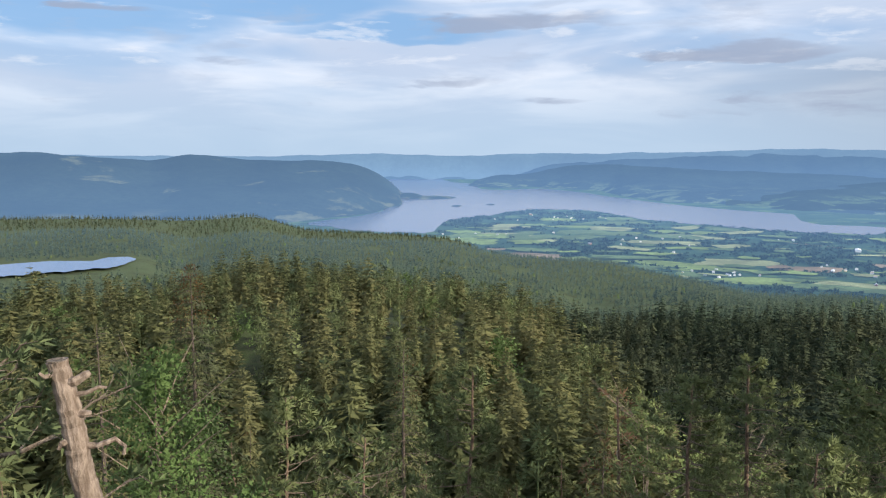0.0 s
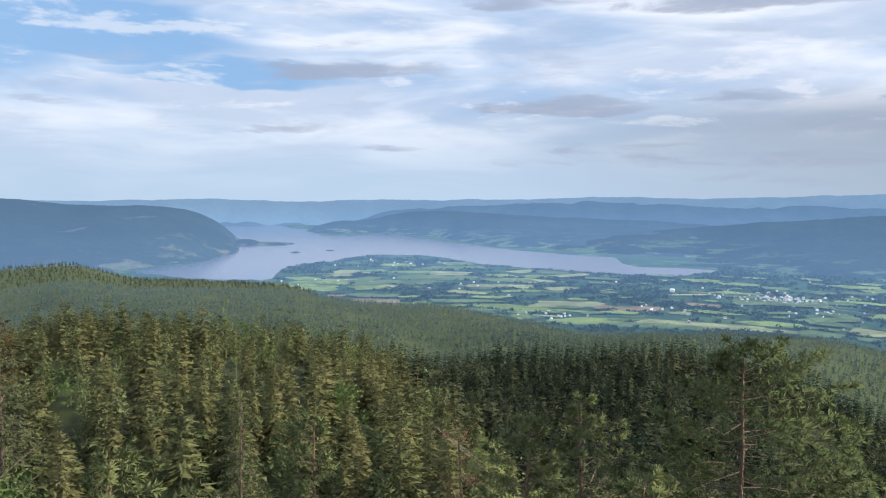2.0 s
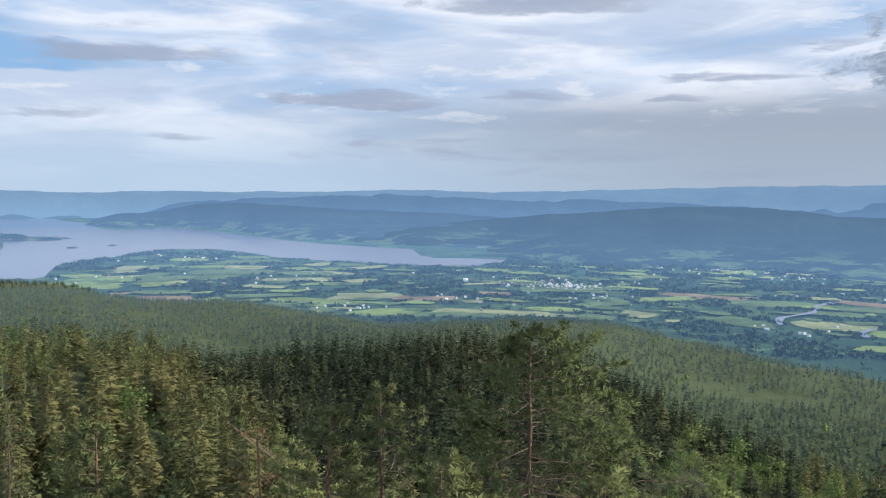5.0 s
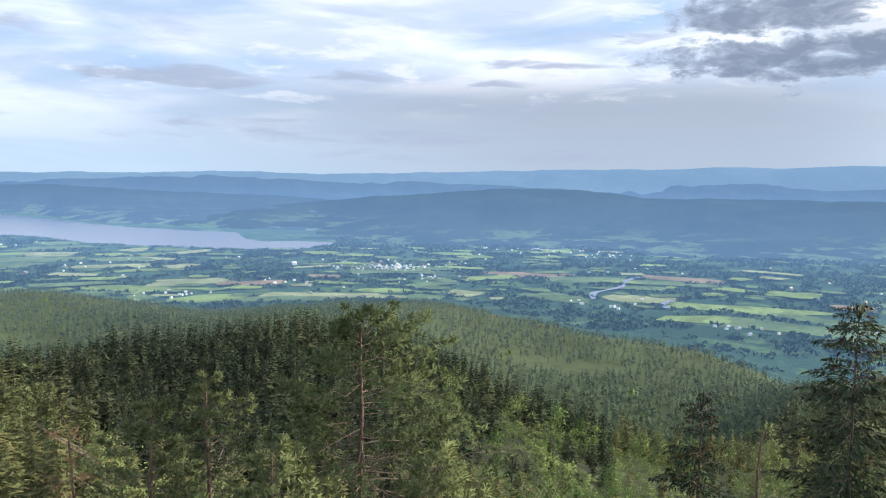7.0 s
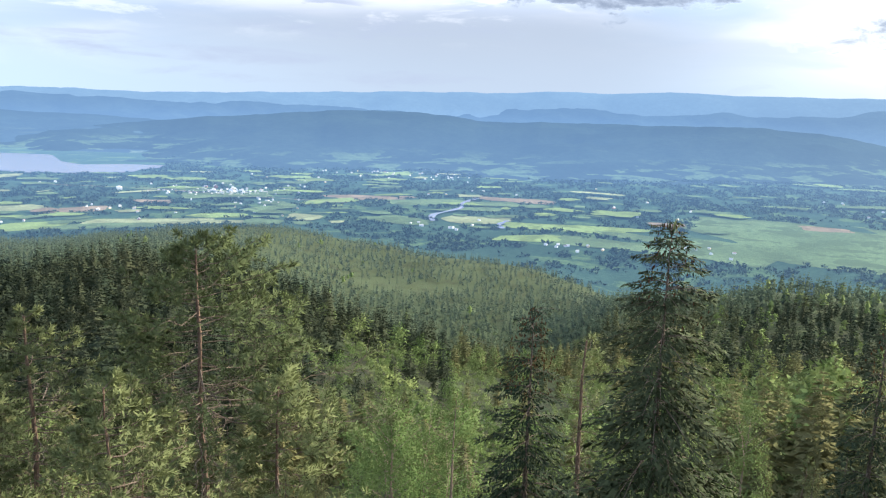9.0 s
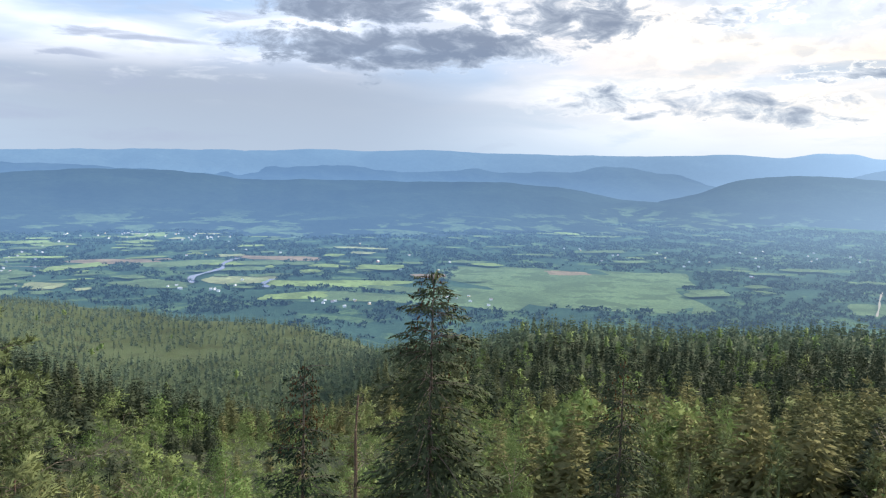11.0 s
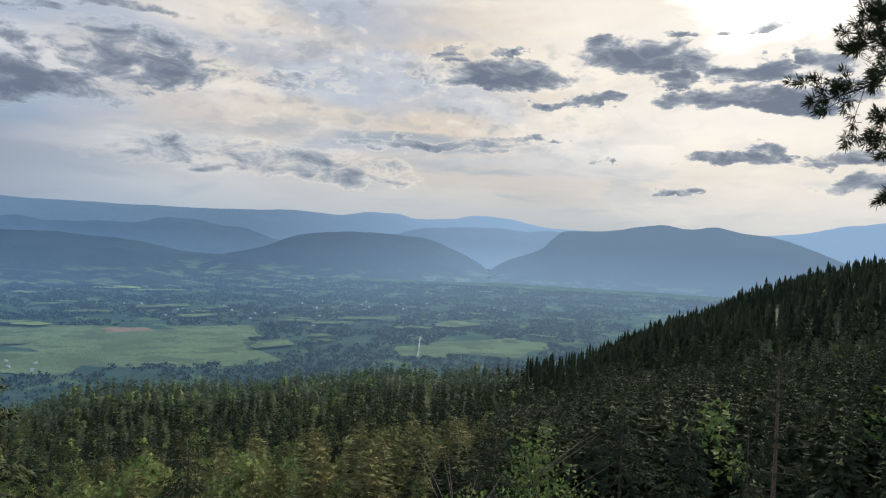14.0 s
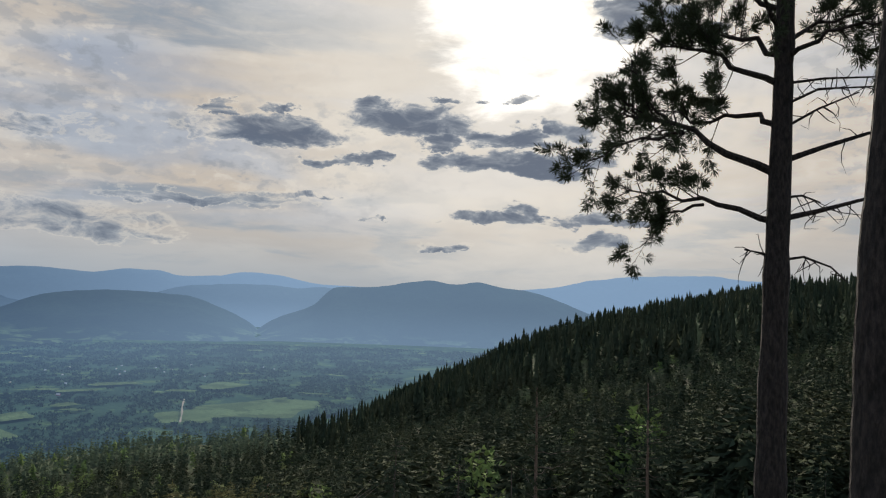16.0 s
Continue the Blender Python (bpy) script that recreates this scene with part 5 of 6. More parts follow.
for i in order:
    a, q = float(az[i]), float(r[i])
    if any(math.hypot(x[i] - t * math.sin(radians(b)), y[i] - t * math.cos(radians(b))) < 3.0 for b, t in FIXED):
        continue
    if any(q < t and abs(a - b) < 5 for b, t in FIXED[:6]):
        continue
    h = float(height_of(rng, x[i:i + 1], y[i:i + 1], r[i:i + 1], az[i:i + 1])[0])
    if q < 60:
        limit = -15.0 if a < 45 else -17.5 if a < 100 else -12.5 if a < 122 else -6.0
        if q < 35:
            limit -= 3.0
        h = min(h, rise_to(a, q, limit - 3 * rng.rand()))
    if h < 4.0:
        continue
    b = float(birch_share(x[i:i + 1], y[i:i + 1], r[i:i + 1], az[i:i + 1])[0])
    p = rng.rand()
    k = 3 if p < b else 2 if p < b + (0.5 if q < 70 and a < 50 else 0.3) * (1 - b) else int(rng.rand() < 0.4)
    if k < 3 and shaded_stand(x[i], y[i], q, a):
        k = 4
    if count < 260:
        m = pose(x[i], y[i], float(ground_z(x[i], y[i])[0]) - 0.2, rng.randn() * 1.5, rng.randn() * 1.5, rng.rand() * 360) @ Matrix.Scale(h / KIND_H[k], 4)
        if used[k]:
            copy_thing(KINDS[k], m)
        else:
            KINDS[k].matrix_basis, used[k] = m, True
        count += 1
    else:
        rest.append((x[i], y[i], float(ground_z(x[i], y[i])[0]) - 0.2, h, rng.rand() * 6.3, (k == 4) * 9 + (k == 3) * 6 + (k == 2) * 3 + rng.randint(0, 3)))
scatter("middle_forest", np.array(rest), SPRUCE_NEAR + PINE_MID + LEAFY_MID + SPRUCE_NEAR, [SPRUCE, PINE, BIRCH, SHADED_NEEDLES], "olive-green spruces and pines standing close together", "forest", [0, 0, 0, 1, 1, 1, 2, 2, 2, 3, 3, 3])

# bushes and saplings between the trunks
rng = np.random.RandomState(19)
x, y, r, az = spread(rng, 20, 125, 2.1)
k = (drift(x, y, 26, 41) > -0.45) & ((az < 104) | (rng.rand(len(x)) < 0.25))
x, y, r, az = x[k], y[k], r[k], az[k]
n = len(x)
leafy = rng.rand(n) < (0.35 + 0.5 * birch_share(x, y, r, az)) * (az < 100)
BUSHES = [tuft_tree(120 + k, 0.9, 16, 0.42, 0.05, 0.35, 0.5) for k in range(3)] + [tuft_tree(124 + k, 0.5, 18, 0.30, 0.05, 0.6, 0.35) for k in range(3)]
scatter("undergrowth", np.stack([x, y, ground_z(x, y) - 0.1, 0.8 + 1.9 * rng.rand(n) ** 2, rng.rand(n) * 6.3, np.where(leafy, 0, 3) + rng.randint(0, 3, n)], 1), BUSHES,
        [BIRCH, SPRUCE], "green bushes and saplings under the trees", "undergrowth", [0, 0, 0, 1, 1, 1])


# ---- the two pines and the dead trunk beside the lookout
def from_sight(az, el, r):
    a = radians(az)
    return np.array([r * math.sin(a), r * math.cos(a), EYE + r * math.tan(radians(el))])


def lookout_pine():
    """Old pine whose limbs hang before the evening sky."""
    rng = np.random.RandomState(77)
    az0, r0 = 139.3, 7.0
    foot = np.array(spot(az0, r0))
    right = np.array([math.cos(radians(az0)), -math.sin(radians(az0)), 0.0])
    ahead = np.array([math.sin(radians(az0)), math.cos(radians(az0)), 0.0])
    ob = thing("pine_tree", "old pine with trunk painted backlit-dark and spreading needle-tufted limbs", "pine tree")
    ob.matrix_basis = pose(*foot)
    eye = EYE - foot[2]

    def at(u, z, v=0.0):
        return right * u + ahead * v + np.array([0, 0, eye + z])

    line = np.array([at(-0.06, -eye - 0.4), at(-0.05, -2.0), at(-0.03, -0.5), at(0.0, 0.7), at(0.03, 1.8), at(0.05, 2.8), at(0.0, 4.2), at(0.05, 5.6)])
    girth = [0.15, 0.128, 0.112, 0.096, 0.084, 0.074, 0.05, 0.02]
    fine = np.linspace(0, 1, 40)
    s = np.linspace(0, 1, len(line))
    pts = np.stack([np.interp(fine, s, line[:, i]) for i in range(3)], 1)
    rad = np.interp(fine, s, girth) * (1 + 0.05 * rng.randn(40))
    tri_mesh("trunk", tube(pts, rad, 14), BACKLIT_BARK, ob, "scaly pine trunk painted dark as backlit")
    limbs = [
        ([(0, 1.18, 0), (-0.5, 1.42, -0.1), (-0.95, 1.66, -0.15), (-1.35, 1.78, -0.1)], 0.040, 0.5, 17, 0.34),
        ([(-0.85, 1.62, -0.15), (-1.15, 1.95, -0.1), (-1.25, 2.35, 0)], 0.018, 0.15, 10, 0.26),
        ([(-0.75, 1.55, -0.1), (-1.2, 1.45, -0.3), (-1.6, 1.28, -0.3)], 0.018, 0.3, 10, 0.26),
        ([(0, 0.78, 0), (-0.4, 0.93, 0.1), (-0.85, 1.02, 0.2), (-1.3, 1.12, 0.25)], 0.034, 0.45, 12, 0.28),
        ([(-0.6, 0.95, 0.1), (-0.95, 0.88, 0.3), (-1.18, 0.58, 0.3)], 0.016, 0.35, 8, 0.22),
        ([(0, 1.6, 0), (-0.25, 1.78, 0.2), (-0.65, 1.72, 0.3), (-0.95, 1.85, 0.3)], 0.030, 0.4, 13, 0.28),
        ([(0, 1.95, 0), (-0.45, 2.2, -0.2), (-0.95, 2.3, -0.2)], 0.030, 0.3, 12, 0.32),
        ([(0, 2.2, 0), (-0.4, 2.5, 0.2), (-0.9, 2.62, 0.3)], 0.028, 0.25, 12, 0.32),
        ([(0, 2.35, 0), (-0.1, 2.55, -0.5), (-0.25, 2.6, -0.95)], 0.026, 0.25, 9, 0.3),
        ([(0, 2.3, 0), (0.3, 2.5, 0.2), (0.75, 2.6, 0.2)], 0.026, 0.3, 10, 0.3),
        ([(0, 2.15, 0), (0.35, 2.3, -0.2), (0.8, 2.32, -0.3)], 0.026, 0.35, 8, 0.3),
        ([(0, 2.6, 0), (-0.5, 2.9, 0.1), (-1.0, 3.0, 0.1)], 0.026, 0.25, 10, 0.3),
        ([(0, 2.7, 0), (0.5, 2.95, 0.1), (0.95, 3.1, 0.1)], 0.026, 0.25, 10, 0.3),
        ([(0, 3.2, 0), (-0.4, 3.5, -0.3), (-0.8, 3.7, -0.3)], 0.022, 0.25, 8, 0.3),
        ([(0, 3.4, 0), (0.4, 3.7, 0.3), (0.8, 3.9, 0.3)], 0.022, 0.25, 8, 0.3),
        ([(0, 4.0, 0), (-0.3, 4.4, 0.2), (-0.5, 4.7, 0.2)], 0.018, 0.2, 8, 0.3),
        ([(0, 4.4, 0), (0.3, 4.9, 0), (0.4, 5.4, 0)], 0.018, 0.2, 8, 0.3),
    ]
    leaf = []
    for path, thick, bare, sprays, spray in limbs:
        wood = []
        pine_branch(rng, [at(*p) for p in path], thick, bare, int(sprays * (1.6 if path[0][1] > 1.9 else 1.2)), spray * 1.15, 5, 34, 0.074, 0.0074, wood, leaf, 6)
        tri_mesh("limb", np.concatenate(wood), BACKLIT_BARK, ob)
    tri_mesh("crown", np.concatenate(leaf), SHADED_NEEDLES, ob, "needle tufts painted dark as backlit")
    dry = [
        [(0, 0.80, 0), (0.3, 0.88, 0.1), (0.66, 0.98, 0.1), (1.0, 1.12, 0.1)],
        [(0, 1.28, 0), (0.35, 1.42, 0.1), (0.68, 1.52, 0.1), (1.0, 1.50, 0.1)],
        [(0, 1.75, 0), (0.3, 1.86, -0.1), (0.7, 1.85, -0.1)],
        [(0, 1.95, 0), (0.35, 2.0, 0.1), (0.8, 1.98, 0.1)],
        [(0, 1.55, 0), (0.3, 1.72, 0), (0.6, 1.84, 0)],
        [(0, 0.48, 0), (-0.12, 0.52, 0), (-0.26, 0.55, 0)],
        [(0, 0.46, 0), (0.2, 0.50, 0.1), (0.4, 0.42, 0.1), (0.52, 0.30, 0.1)],
        [(0, 0.98, 0), (0.18, 1.0, 0), (0.32, 0.94, 0)],
    ]
    for path in dry:
        p = np.array([at(*q) for q in path])
        n = len(p)
        thick = 0.030 if path[-1][0] > 0.9 else 0.014
        wood = [tube(p, np.linspace(thick, 0.006, n), 6)]
        for _ in range(9):
            u = 0.3 + 0.7 * rng.rand()
            c = np.array([np.interp(u, np.linspace(0, 1, n), p[:, i]) for i in range(3)])
            e = c + rng.randn(3) * 0.10 + np.array([0, 0, -0.07])
            wood.append(tube([c, (c + e) / 2 + rng.randn(3) * 0.02, e, e + rng.randn(3) * 0.05], [0.006, 0.0045, 0.003, 0.0015], 3))
        tri_mesh("dead_limb", np.concatenate(wood), BACKLIT_BARK, ob, "dry leafless limb")
    return ob


def bark_trunk():
    """Thick leaning pine trunk close by, its crown out of sight above."""
    rng = np.random.RandomState(78)
    r0 = 4.6
    a, b, c = from_sight(145.0, -26, r0), from_sight(146.0, 5, r0), from_sight(147.4, 20, r0)
    top = c + (c - b) * 2.2
    low = np.array(spot(145.0, r0))
    ob = thing("pine_tree", "thick rough-barked leaning pine trunk", "pine tree")
    ob.matrix_basis = pose(*low)
    s = np.linspace(0, 1, 5)
    line = np.array([low - [0, 0, 0.4], a, b, c, top]) - low
    fine = np.linspace(0, 1, 60)
    pts = np.stack([np.interp(fine, s, line[:, i]) for i in range(3)], 1)
    rad = np.interp(fine, s, [0.2, 0.165, 0.15, 0.14, 0.1]) * (1 + 0.02 * rng.randn(60))
    tri_mesh("trunk", tube(pts, rad, 22), BACKLIT_BARK, ob, "rough flaking bark")
    wood, leaf = [], []
    for k in range(10):
        h = 0.78 + 0.022 * k
        c0 = np.array([np.interp(h, fine, pts[:, i]) for i in range(3)])
        t = k * 2.4
        d = np.array([math.cos(t), math.sin(t), 0.35])
        pine_branch(rng, [c0, c0 + d * 0.8, c0 + d * 1.6], 0.03, 0.35, 7, 0.3, 3, 18, 0.075, 0.006, wood, leaf, 5)
    tri_mesh("bough", np.concatenate(wood), BACKLIT_BARK, ob)
    tri_mesh("crown", np.concatenate(leaf), SHADED_NEEDLES, ob)
    for z, t in ((0.42, 3.9), (0.47, 4.3), (0.53, 3.6)):
        c0 = np.array([np.interp(z, fine, pts[:, i]) for i in range(3)])
        d = np.array([math.cos(t), math.sin(t), 0.2])
        tri_mesh("stub", tube([c0, c0 + d * 0.2, c0 + d * 0.24], [0.035, 0.028, 0.01], 6), BACKLIT_BARK, ob)
    return ob


def dead_trunk():
    """Sawn-off weathered trunk with stubs of branches."""
    rng = np.random.RandomState(79)
    r0 = 5.6
    foot = np.array(spot(-24.0, r0))
    ob = thing("dead_trunk", "weathered grey dead trunk with a sawn top and knotty stubs", "dead tree")
    ob.matrix_basis = pose(*foot)
    top, mid, low = from_sight(-27.0, -13.5, r0), from_sight(-26.1, -19.0, r0), from_sight(-25.5, -22.5, r0)
    line = np.array([foot - [0, 0, 0.4], (foot + low) / 2 + [0.05, 0, 0], low, (low + mid) / 2 + [-0.015, 0, 0], mid, (mid + top) / 2 + [0.01, 0, 0], top]) - foot
    s = np.linspace(0, 1, len(line))
    fine = np.linspace(0, 1, 44)
    pts = np.stack([np.interp(fine, s, line[:, i]) for i in range(3)], 1)
    rad = np.interp(fine, s, [0.13, 0.11, 0.088, 0.083, 0.077, 0.074, 0.066]) * (1 + 0.045 * rng.randn(44))
    tri_mesh("trunk", tube(pts, rad, 16), GREY_WOOD, ob)
    cut = np.array([tube([pts[-1], pts[-1] + [0, 0, 0.006]], [rad[-1] * 0.95, rad[-1] * 0.9], 16)])[0]
    tri_mesh("sawn_face", cut, DEADWOOD, ob, "pale sawn end")
    right = np.array([math.cos(radians(-26)), -math.sin(radians(-26)), 0.0])

    def stub(u, path, r):
        c = np.array([np.interp(u, fine, pts[:, i]) for i in range(3)])
        p = [c] + [c + right * x + np.array([0, 0, z]) + np.array([0.02, -0.05, 0]) for x, z in path]
        tri_mesh("stub", tube(p, np.linspace(r, r * 0.45, len(p)), 7), GREY_WOOD, ob)

    stub(0.915, [(0.08, 0.01), (0.15, 0.05), (0.17, 0.06)], 0.042)
    stub(0.86, [(0.12, 0.02), (0.20, 0.05), (0.25, 0.04)], 0.020)
    stub(0.79, [(0.09, 0.0), (0.13, 0.0)], 0.038)
    stub(0.66, [(0.13, -0.01), (0.24, 0.02), (0.30, -0.04), (0.29, -0.10)], 0.024)
    stub(0.70, [(-0.08, -0.03), (-0.10, -0.06)], 0.03)
    stub(0.95, [(-0.09, 0.0), (-0.12, 0.03)], 0.022)
    return ob


lookout_pine()
bark_trunk()
dead_trunk()

# ---------------------------------------------------------------- the valley
FLOOR_Z = EYE - 150.0


def plain(az, el):
    r = reach(el)
    return r * math.sin(radians(az)), r * math.cos(radians(az))


def on_lake(x, y, margin=0.0):
    az, r = math.degrees(math.atan2(x, y)), math.hypot(x, y)
    if not -10.2 < az < 31.6:
        return False
    n = np.interp(az, [a for a, e in NEAR_SHORE], [reach(e) for a, e in NEAR_SHORE])
    f = np.interp(az, [a for a, e in FAR_SHORE], [reach(e) for a, e in FAR_SHORE])
    return n - margin < r < f + margin


PLOTS = []


def field(az, el, length, depth, turn, slot, rng):
    """A field: a flat sheet with uneven edges, the turn against the line of sight."""
    x, y = plain(az, el)
    t = radians(turn - az)
    n = 28
    ang = np.arange(n) * 2 * np.pi / n + np.pi / 4
    skew = rng.randn() * 0.25
    box = 1.0 / np.maximum(np.abs(np.cos(ang)), np.abs(np.sin(ang))) ** 1.0
    k = box ** rng.uniform(0.3, 1.0) * (1 + 0.16 * np.sin(ang * 2 + rng.rand() * 6.3) + 0.10 * np.sin(ang * 3 + rng.rand() * 6.3) + 0.07 * np.sin(ang * 5 + rng.rand() * 6.3))
    u, v = np.cos(ang) * k * length / 2, np.sin(ang) * k * depth / 2
    u = u + v * skew * length / depth * 0.5
    px, py = x + u * math.cos(t) - v * math.sin(t), y + u * math.sin(t) + v * math.cos(t)
    z = FLOOR_Z + 0.35 + 0.012 * len(PLOTS)
    verts = [(x, y, z)] + [(a, b, z) for a, b in zip(px, py)]
    faces = [(0, 1 + i, 1 + (i + 1) % n) for i in range(n)]
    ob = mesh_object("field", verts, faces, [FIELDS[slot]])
    names = ("bright green meadow", "green hay field", "pale yellow-green field", "ploughed brown field")
    tagged(ob, names[slot] + " on the valley floor between woods", "field", "fields in the valley", "structure")
    PLOTS.append((x, y, max(length, depth) * 0.5, min(length, depth) * 0.5, t, length >= depth))


rng = np.random.RandomState(12)
# the fields that stand out
for a, e, l, w, s in ((77.5, -8.3, 300, 330, 1), (83.5, -7.5, 120, 130, 1), (72.0, -9.4, 120, 170, 1), (77.5, -7.4, 70, 40, 3), (103.0, -7.9, 150, 180, 1), (98.0, -8.5, 60, 90, 1),
                      (17.0, -7.75, 110, 60, 0), (21.0, -7.4, 100, 70, 2), (22.5, -8.6, 90, 60, 0), (31.0, -8.55, 180, 45, 2), (27.5, -8.75, 110, 40, 1), (35.0, -8.2, 90, 40, 0),
                      (25.8, -7.6, 70, 50, 3), (30.5, -7.15, 50, 40, 3), (45.0, -6.85, 110, 60, 3), (56.5, -6.75, 120, 60, 3), (50.0, -7.1, 130, 80, 1), (47.5, -5.05, 60, 90, 0),
                      (55.0, -5.1, 70, 90, 0), (53.5, -8.3, 90, 70, 2), (60.5, -8.6, 190, 50, 0), (63.0, -9.6, 150, 60, 1), (57.5, -9.5, 90, 40, 0), (66.0, -9.0, 110, 40, 1),
                      (8.5, -4.7, 80, 90, 0), (12.0, -4.9, 90, 90, 1), (5.0, -5.2, 60, 80, 3), (3.0, -6.0, 90, 60, 0), (10.5, -5.6, 120, 90, 1), (16.0, -6.2, 120, 60, 2)):
    field(a, e, l, w, rng.randn() * 8, s, rng)
for k in range(34):
    a, e = 0.8 + 19 * rng.rand(), -(4.25 + 2.2 * rng.rand())
    x, y = plain(a, e)
    if math.hypot(x, y) < np.interp(a, [b for b, _ in NEAR_SHORE], [reach(c) for _, c in NEAR_SHORE]) - 40:
        field(a, e, 40 + 60 * rng.rand(), 45 + 50 * rng.rand(), rng.randn() * 20, int(rng.choice(4, p=[0.35, 0.45, 0.16, 0.04])), rng)
while len(PLOTS) < 280:
    a, e = 2 + 58 * rng.rand(), -(4.5 + 4.4 * rng.rand() ** 0.8)
    if len(PLOTS) > 220:
        a, e = 60 + 60 * rng.rand(), -(3.4 + 5.2 * rng.rand())
    x, y = plain(a, e)
    if rng.rand() > np.interp(-e, [4.5, 6.5, 8.0], [0.35, 0.6, 1.0]) or (a > 84 and rng.rand() < 0.5):
        continue
    size = 16 + 50 * rng.rand() ** 1.6
    if a < 31.6 and math.hypot(x, y) > np.interp(a, [b for b, _ in NEAR_SHORE], [reach(c) for _, c in NEAR_SHORE]) - size * 0.7:
        continue
    if any(math.hypot(x - p[0], y - p[1]) < (size + p[2]) * 0.55 for p in PLOTS):
        continue
    field(a, e, size * (0.9 + 0.9 * rng.rand()), size * (0.5 + 0.8 * rng.rand()), rng.randn() * 25, int(rng.choice(4, p=[0.30, 0.50, 0.14, 0.06] if a < 75 else [0.05, 0.85, 0.1, 0.0])), rng)


def river(name, course, width, label):
    p = np.array([plain(a, e) for a, e in course])
    s = np.linspace(0, 1, len(p))
    fine = np.linspace(0, 1, 30)
    q = smooth_between(fine, s, p)
    t = np.gradient(q, axis=0)
    n = np.stack([-t[:, 1], t[:, 0]], 1) / np.linalg.norm(t, axis=1)[:, None]
    w = width * (0.8 + 0.3 * np.sin(fine * 17))[:, None]
    v = np.concatenate([np.c_[q + n * w / 2, np.full(30, FLOOR_Z + 3.0)], np.c_[q - n * w / 2, np.full(30, FLOOR_Z + 3.0)]])
    f = [(i, i + 1, 31 + i, 30 + i) for i in range(29)]
    return tagged(mesh_object(name, v, f, [WATER]), label, "river", kind="structure")


river("river", [(53.6, -6.8), (52.5, -7.2), (52.3, -7.6), (51.3, -7.87), (50.4, -8.1), (50.3, -8.6)], 9, "silvery bend of a river through the fields")
river("oxbow", [(55.9, -8.4), (55.3, -8.65), (55.5, -9.0)], 8, "small silvery river bend")
ROAD, g = material("pale_road")
g.links.new(surface(g, g.mix(g.noise(g.add("ShaderNodeNewGeometry").outputs["Position"], 0.1, 4.0), (0.22, 0.23, 0.24), (0.34, 0.34, 0.33)), 0.9), g.out.inputs[0])
for name, course in (("road", [(97.9, -9.0), (98.0, -8.4), (98.0, -7.9), (98.1, -7.4)]), ("road", [(24.0, -6.0), (30, -6.35), (37, -6.95), (44, -7.4)])):
    ob = river(name, course, 2.4, "pale straight road across the fields")
    ob["category"] = "road"
    ob.data.materials[0] = ROAD


def mound(name, az, el, half, height, label):
    """A wooded islet or headland."""
    x, y = plain(az, el)
    m, n = 9, 28
    out = []
    for i in range(m):
        u = i / (m - 1)
        for j in range(n):
            t = j * 2 * math.pi / n
            w = 1 + 0.2 * math.sin(2 * t + az) + 0.12 * math.sin(5 * t)
            u2 = half * w * (1 - u)
            lx, ly = u2 * math.cos(t), u2 * math.sin(t) * 0.55
            c, s = math.cos(radians(-az)), math.sin(radians(-az))
            bumps = 0.25 * math.sin(9 * t + i * 1.7) + 0.2 * math.sin(17 * t + i)
            out.append((x + lx * c - ly * s, y + lx * s + ly * c, FLOOR_Z - 1 + height * (math.sin(u * 1.57) ** 0.6 + (bumps * 0.3 if 0 < i < m - 1 else 0)) + 0.5))
    ob = mesh_object(name, out, grid_faces(m, n, True), [HILL_LEFT], None, True)
    return tagged(ob, label, "island", kind="structure")


mound("islet", 1.0, -3.76, 15, 4, "small wooded island in the lake")
mound("islet", 3.5, -3.64, 14, 3.5, "small wooded island in the lake")
mound("headland", -0.9, -3.16, 95, 9, "low wooded headland reaching into the lake")
mound("headland", -2.5, -3.12, 60, 17, "wooded headland below the hill")


# ---- woods and hedges of the valley
def in_plot(x, y):
    hit = np.zeros(len(x), bool)
    for px, py, a, b, t, along in PLOTS:
        if not along:
            a, b = b, a
        dx, dy = x - px, y - py
        u, v = dx * math.cos(t) + dy * math.sin(t), dy * math.cos(t) - dx * math.sin(t)
        hit |= (np.abs(u) < a * 1.02) & (np.abs(v) < b * 1.02)
    return hit


HOMES = []
rng = np.random.RandomState(15)
for az0, el0, number, da, de in ((36.3, -6.55, 84, 2.1, 0.15), (33.2, -6.4, 26, 1.2, 0.12), (47.4, -5.0, 34, 1.9, 0.18), (51.8, -5.3, 14, 1.3, 0.15), (38.0, -7.3, 12, 1.3, 0.2),
                                 (19.3, -8.2, 12, 1.2, 0.12), (8.0, -4.5, 14, 3.0, 0.15), (15.0, -6.2, 8, 2.0, 0.3), (27.5, -7.6, 8, 2.0, 0.2), (50.5, -8.9, 9, 1.6, 0.15),
                                 (60.5, -9.9, 9, 2.0, 0.2), (96.0, -5.3, 12, 4.0, 0.3), (84.0, -5.8, 10, 4.0, 0.3), (40.0, -5.8, 10, 3.0, 0.3), (3.5, -5.9, 6, 2.5, 0.2), (70.0, -9.8, 6, 2.0, 0.2)):
    for _ in range(number):
        HOMES.append((az0 + rng.randn() * da, el0 + rng.randn() * de, int(rng.choice(4, p=[0.80, 0.08, 0.09, 0.03])), rng.rand() * 180))
for _ in range(34):
    HOMES.append((4 + 90 * rng.rand(), -(4.6 + 4.0 * rng.rand()), int(rng.choice(4, p=[0.62, 0.16, 0.12, 0.1])), rng.rand() * 180))
rng = np.random.RandomState(14)
n = 80000
az = -2 + 128 * rng.rand(n)
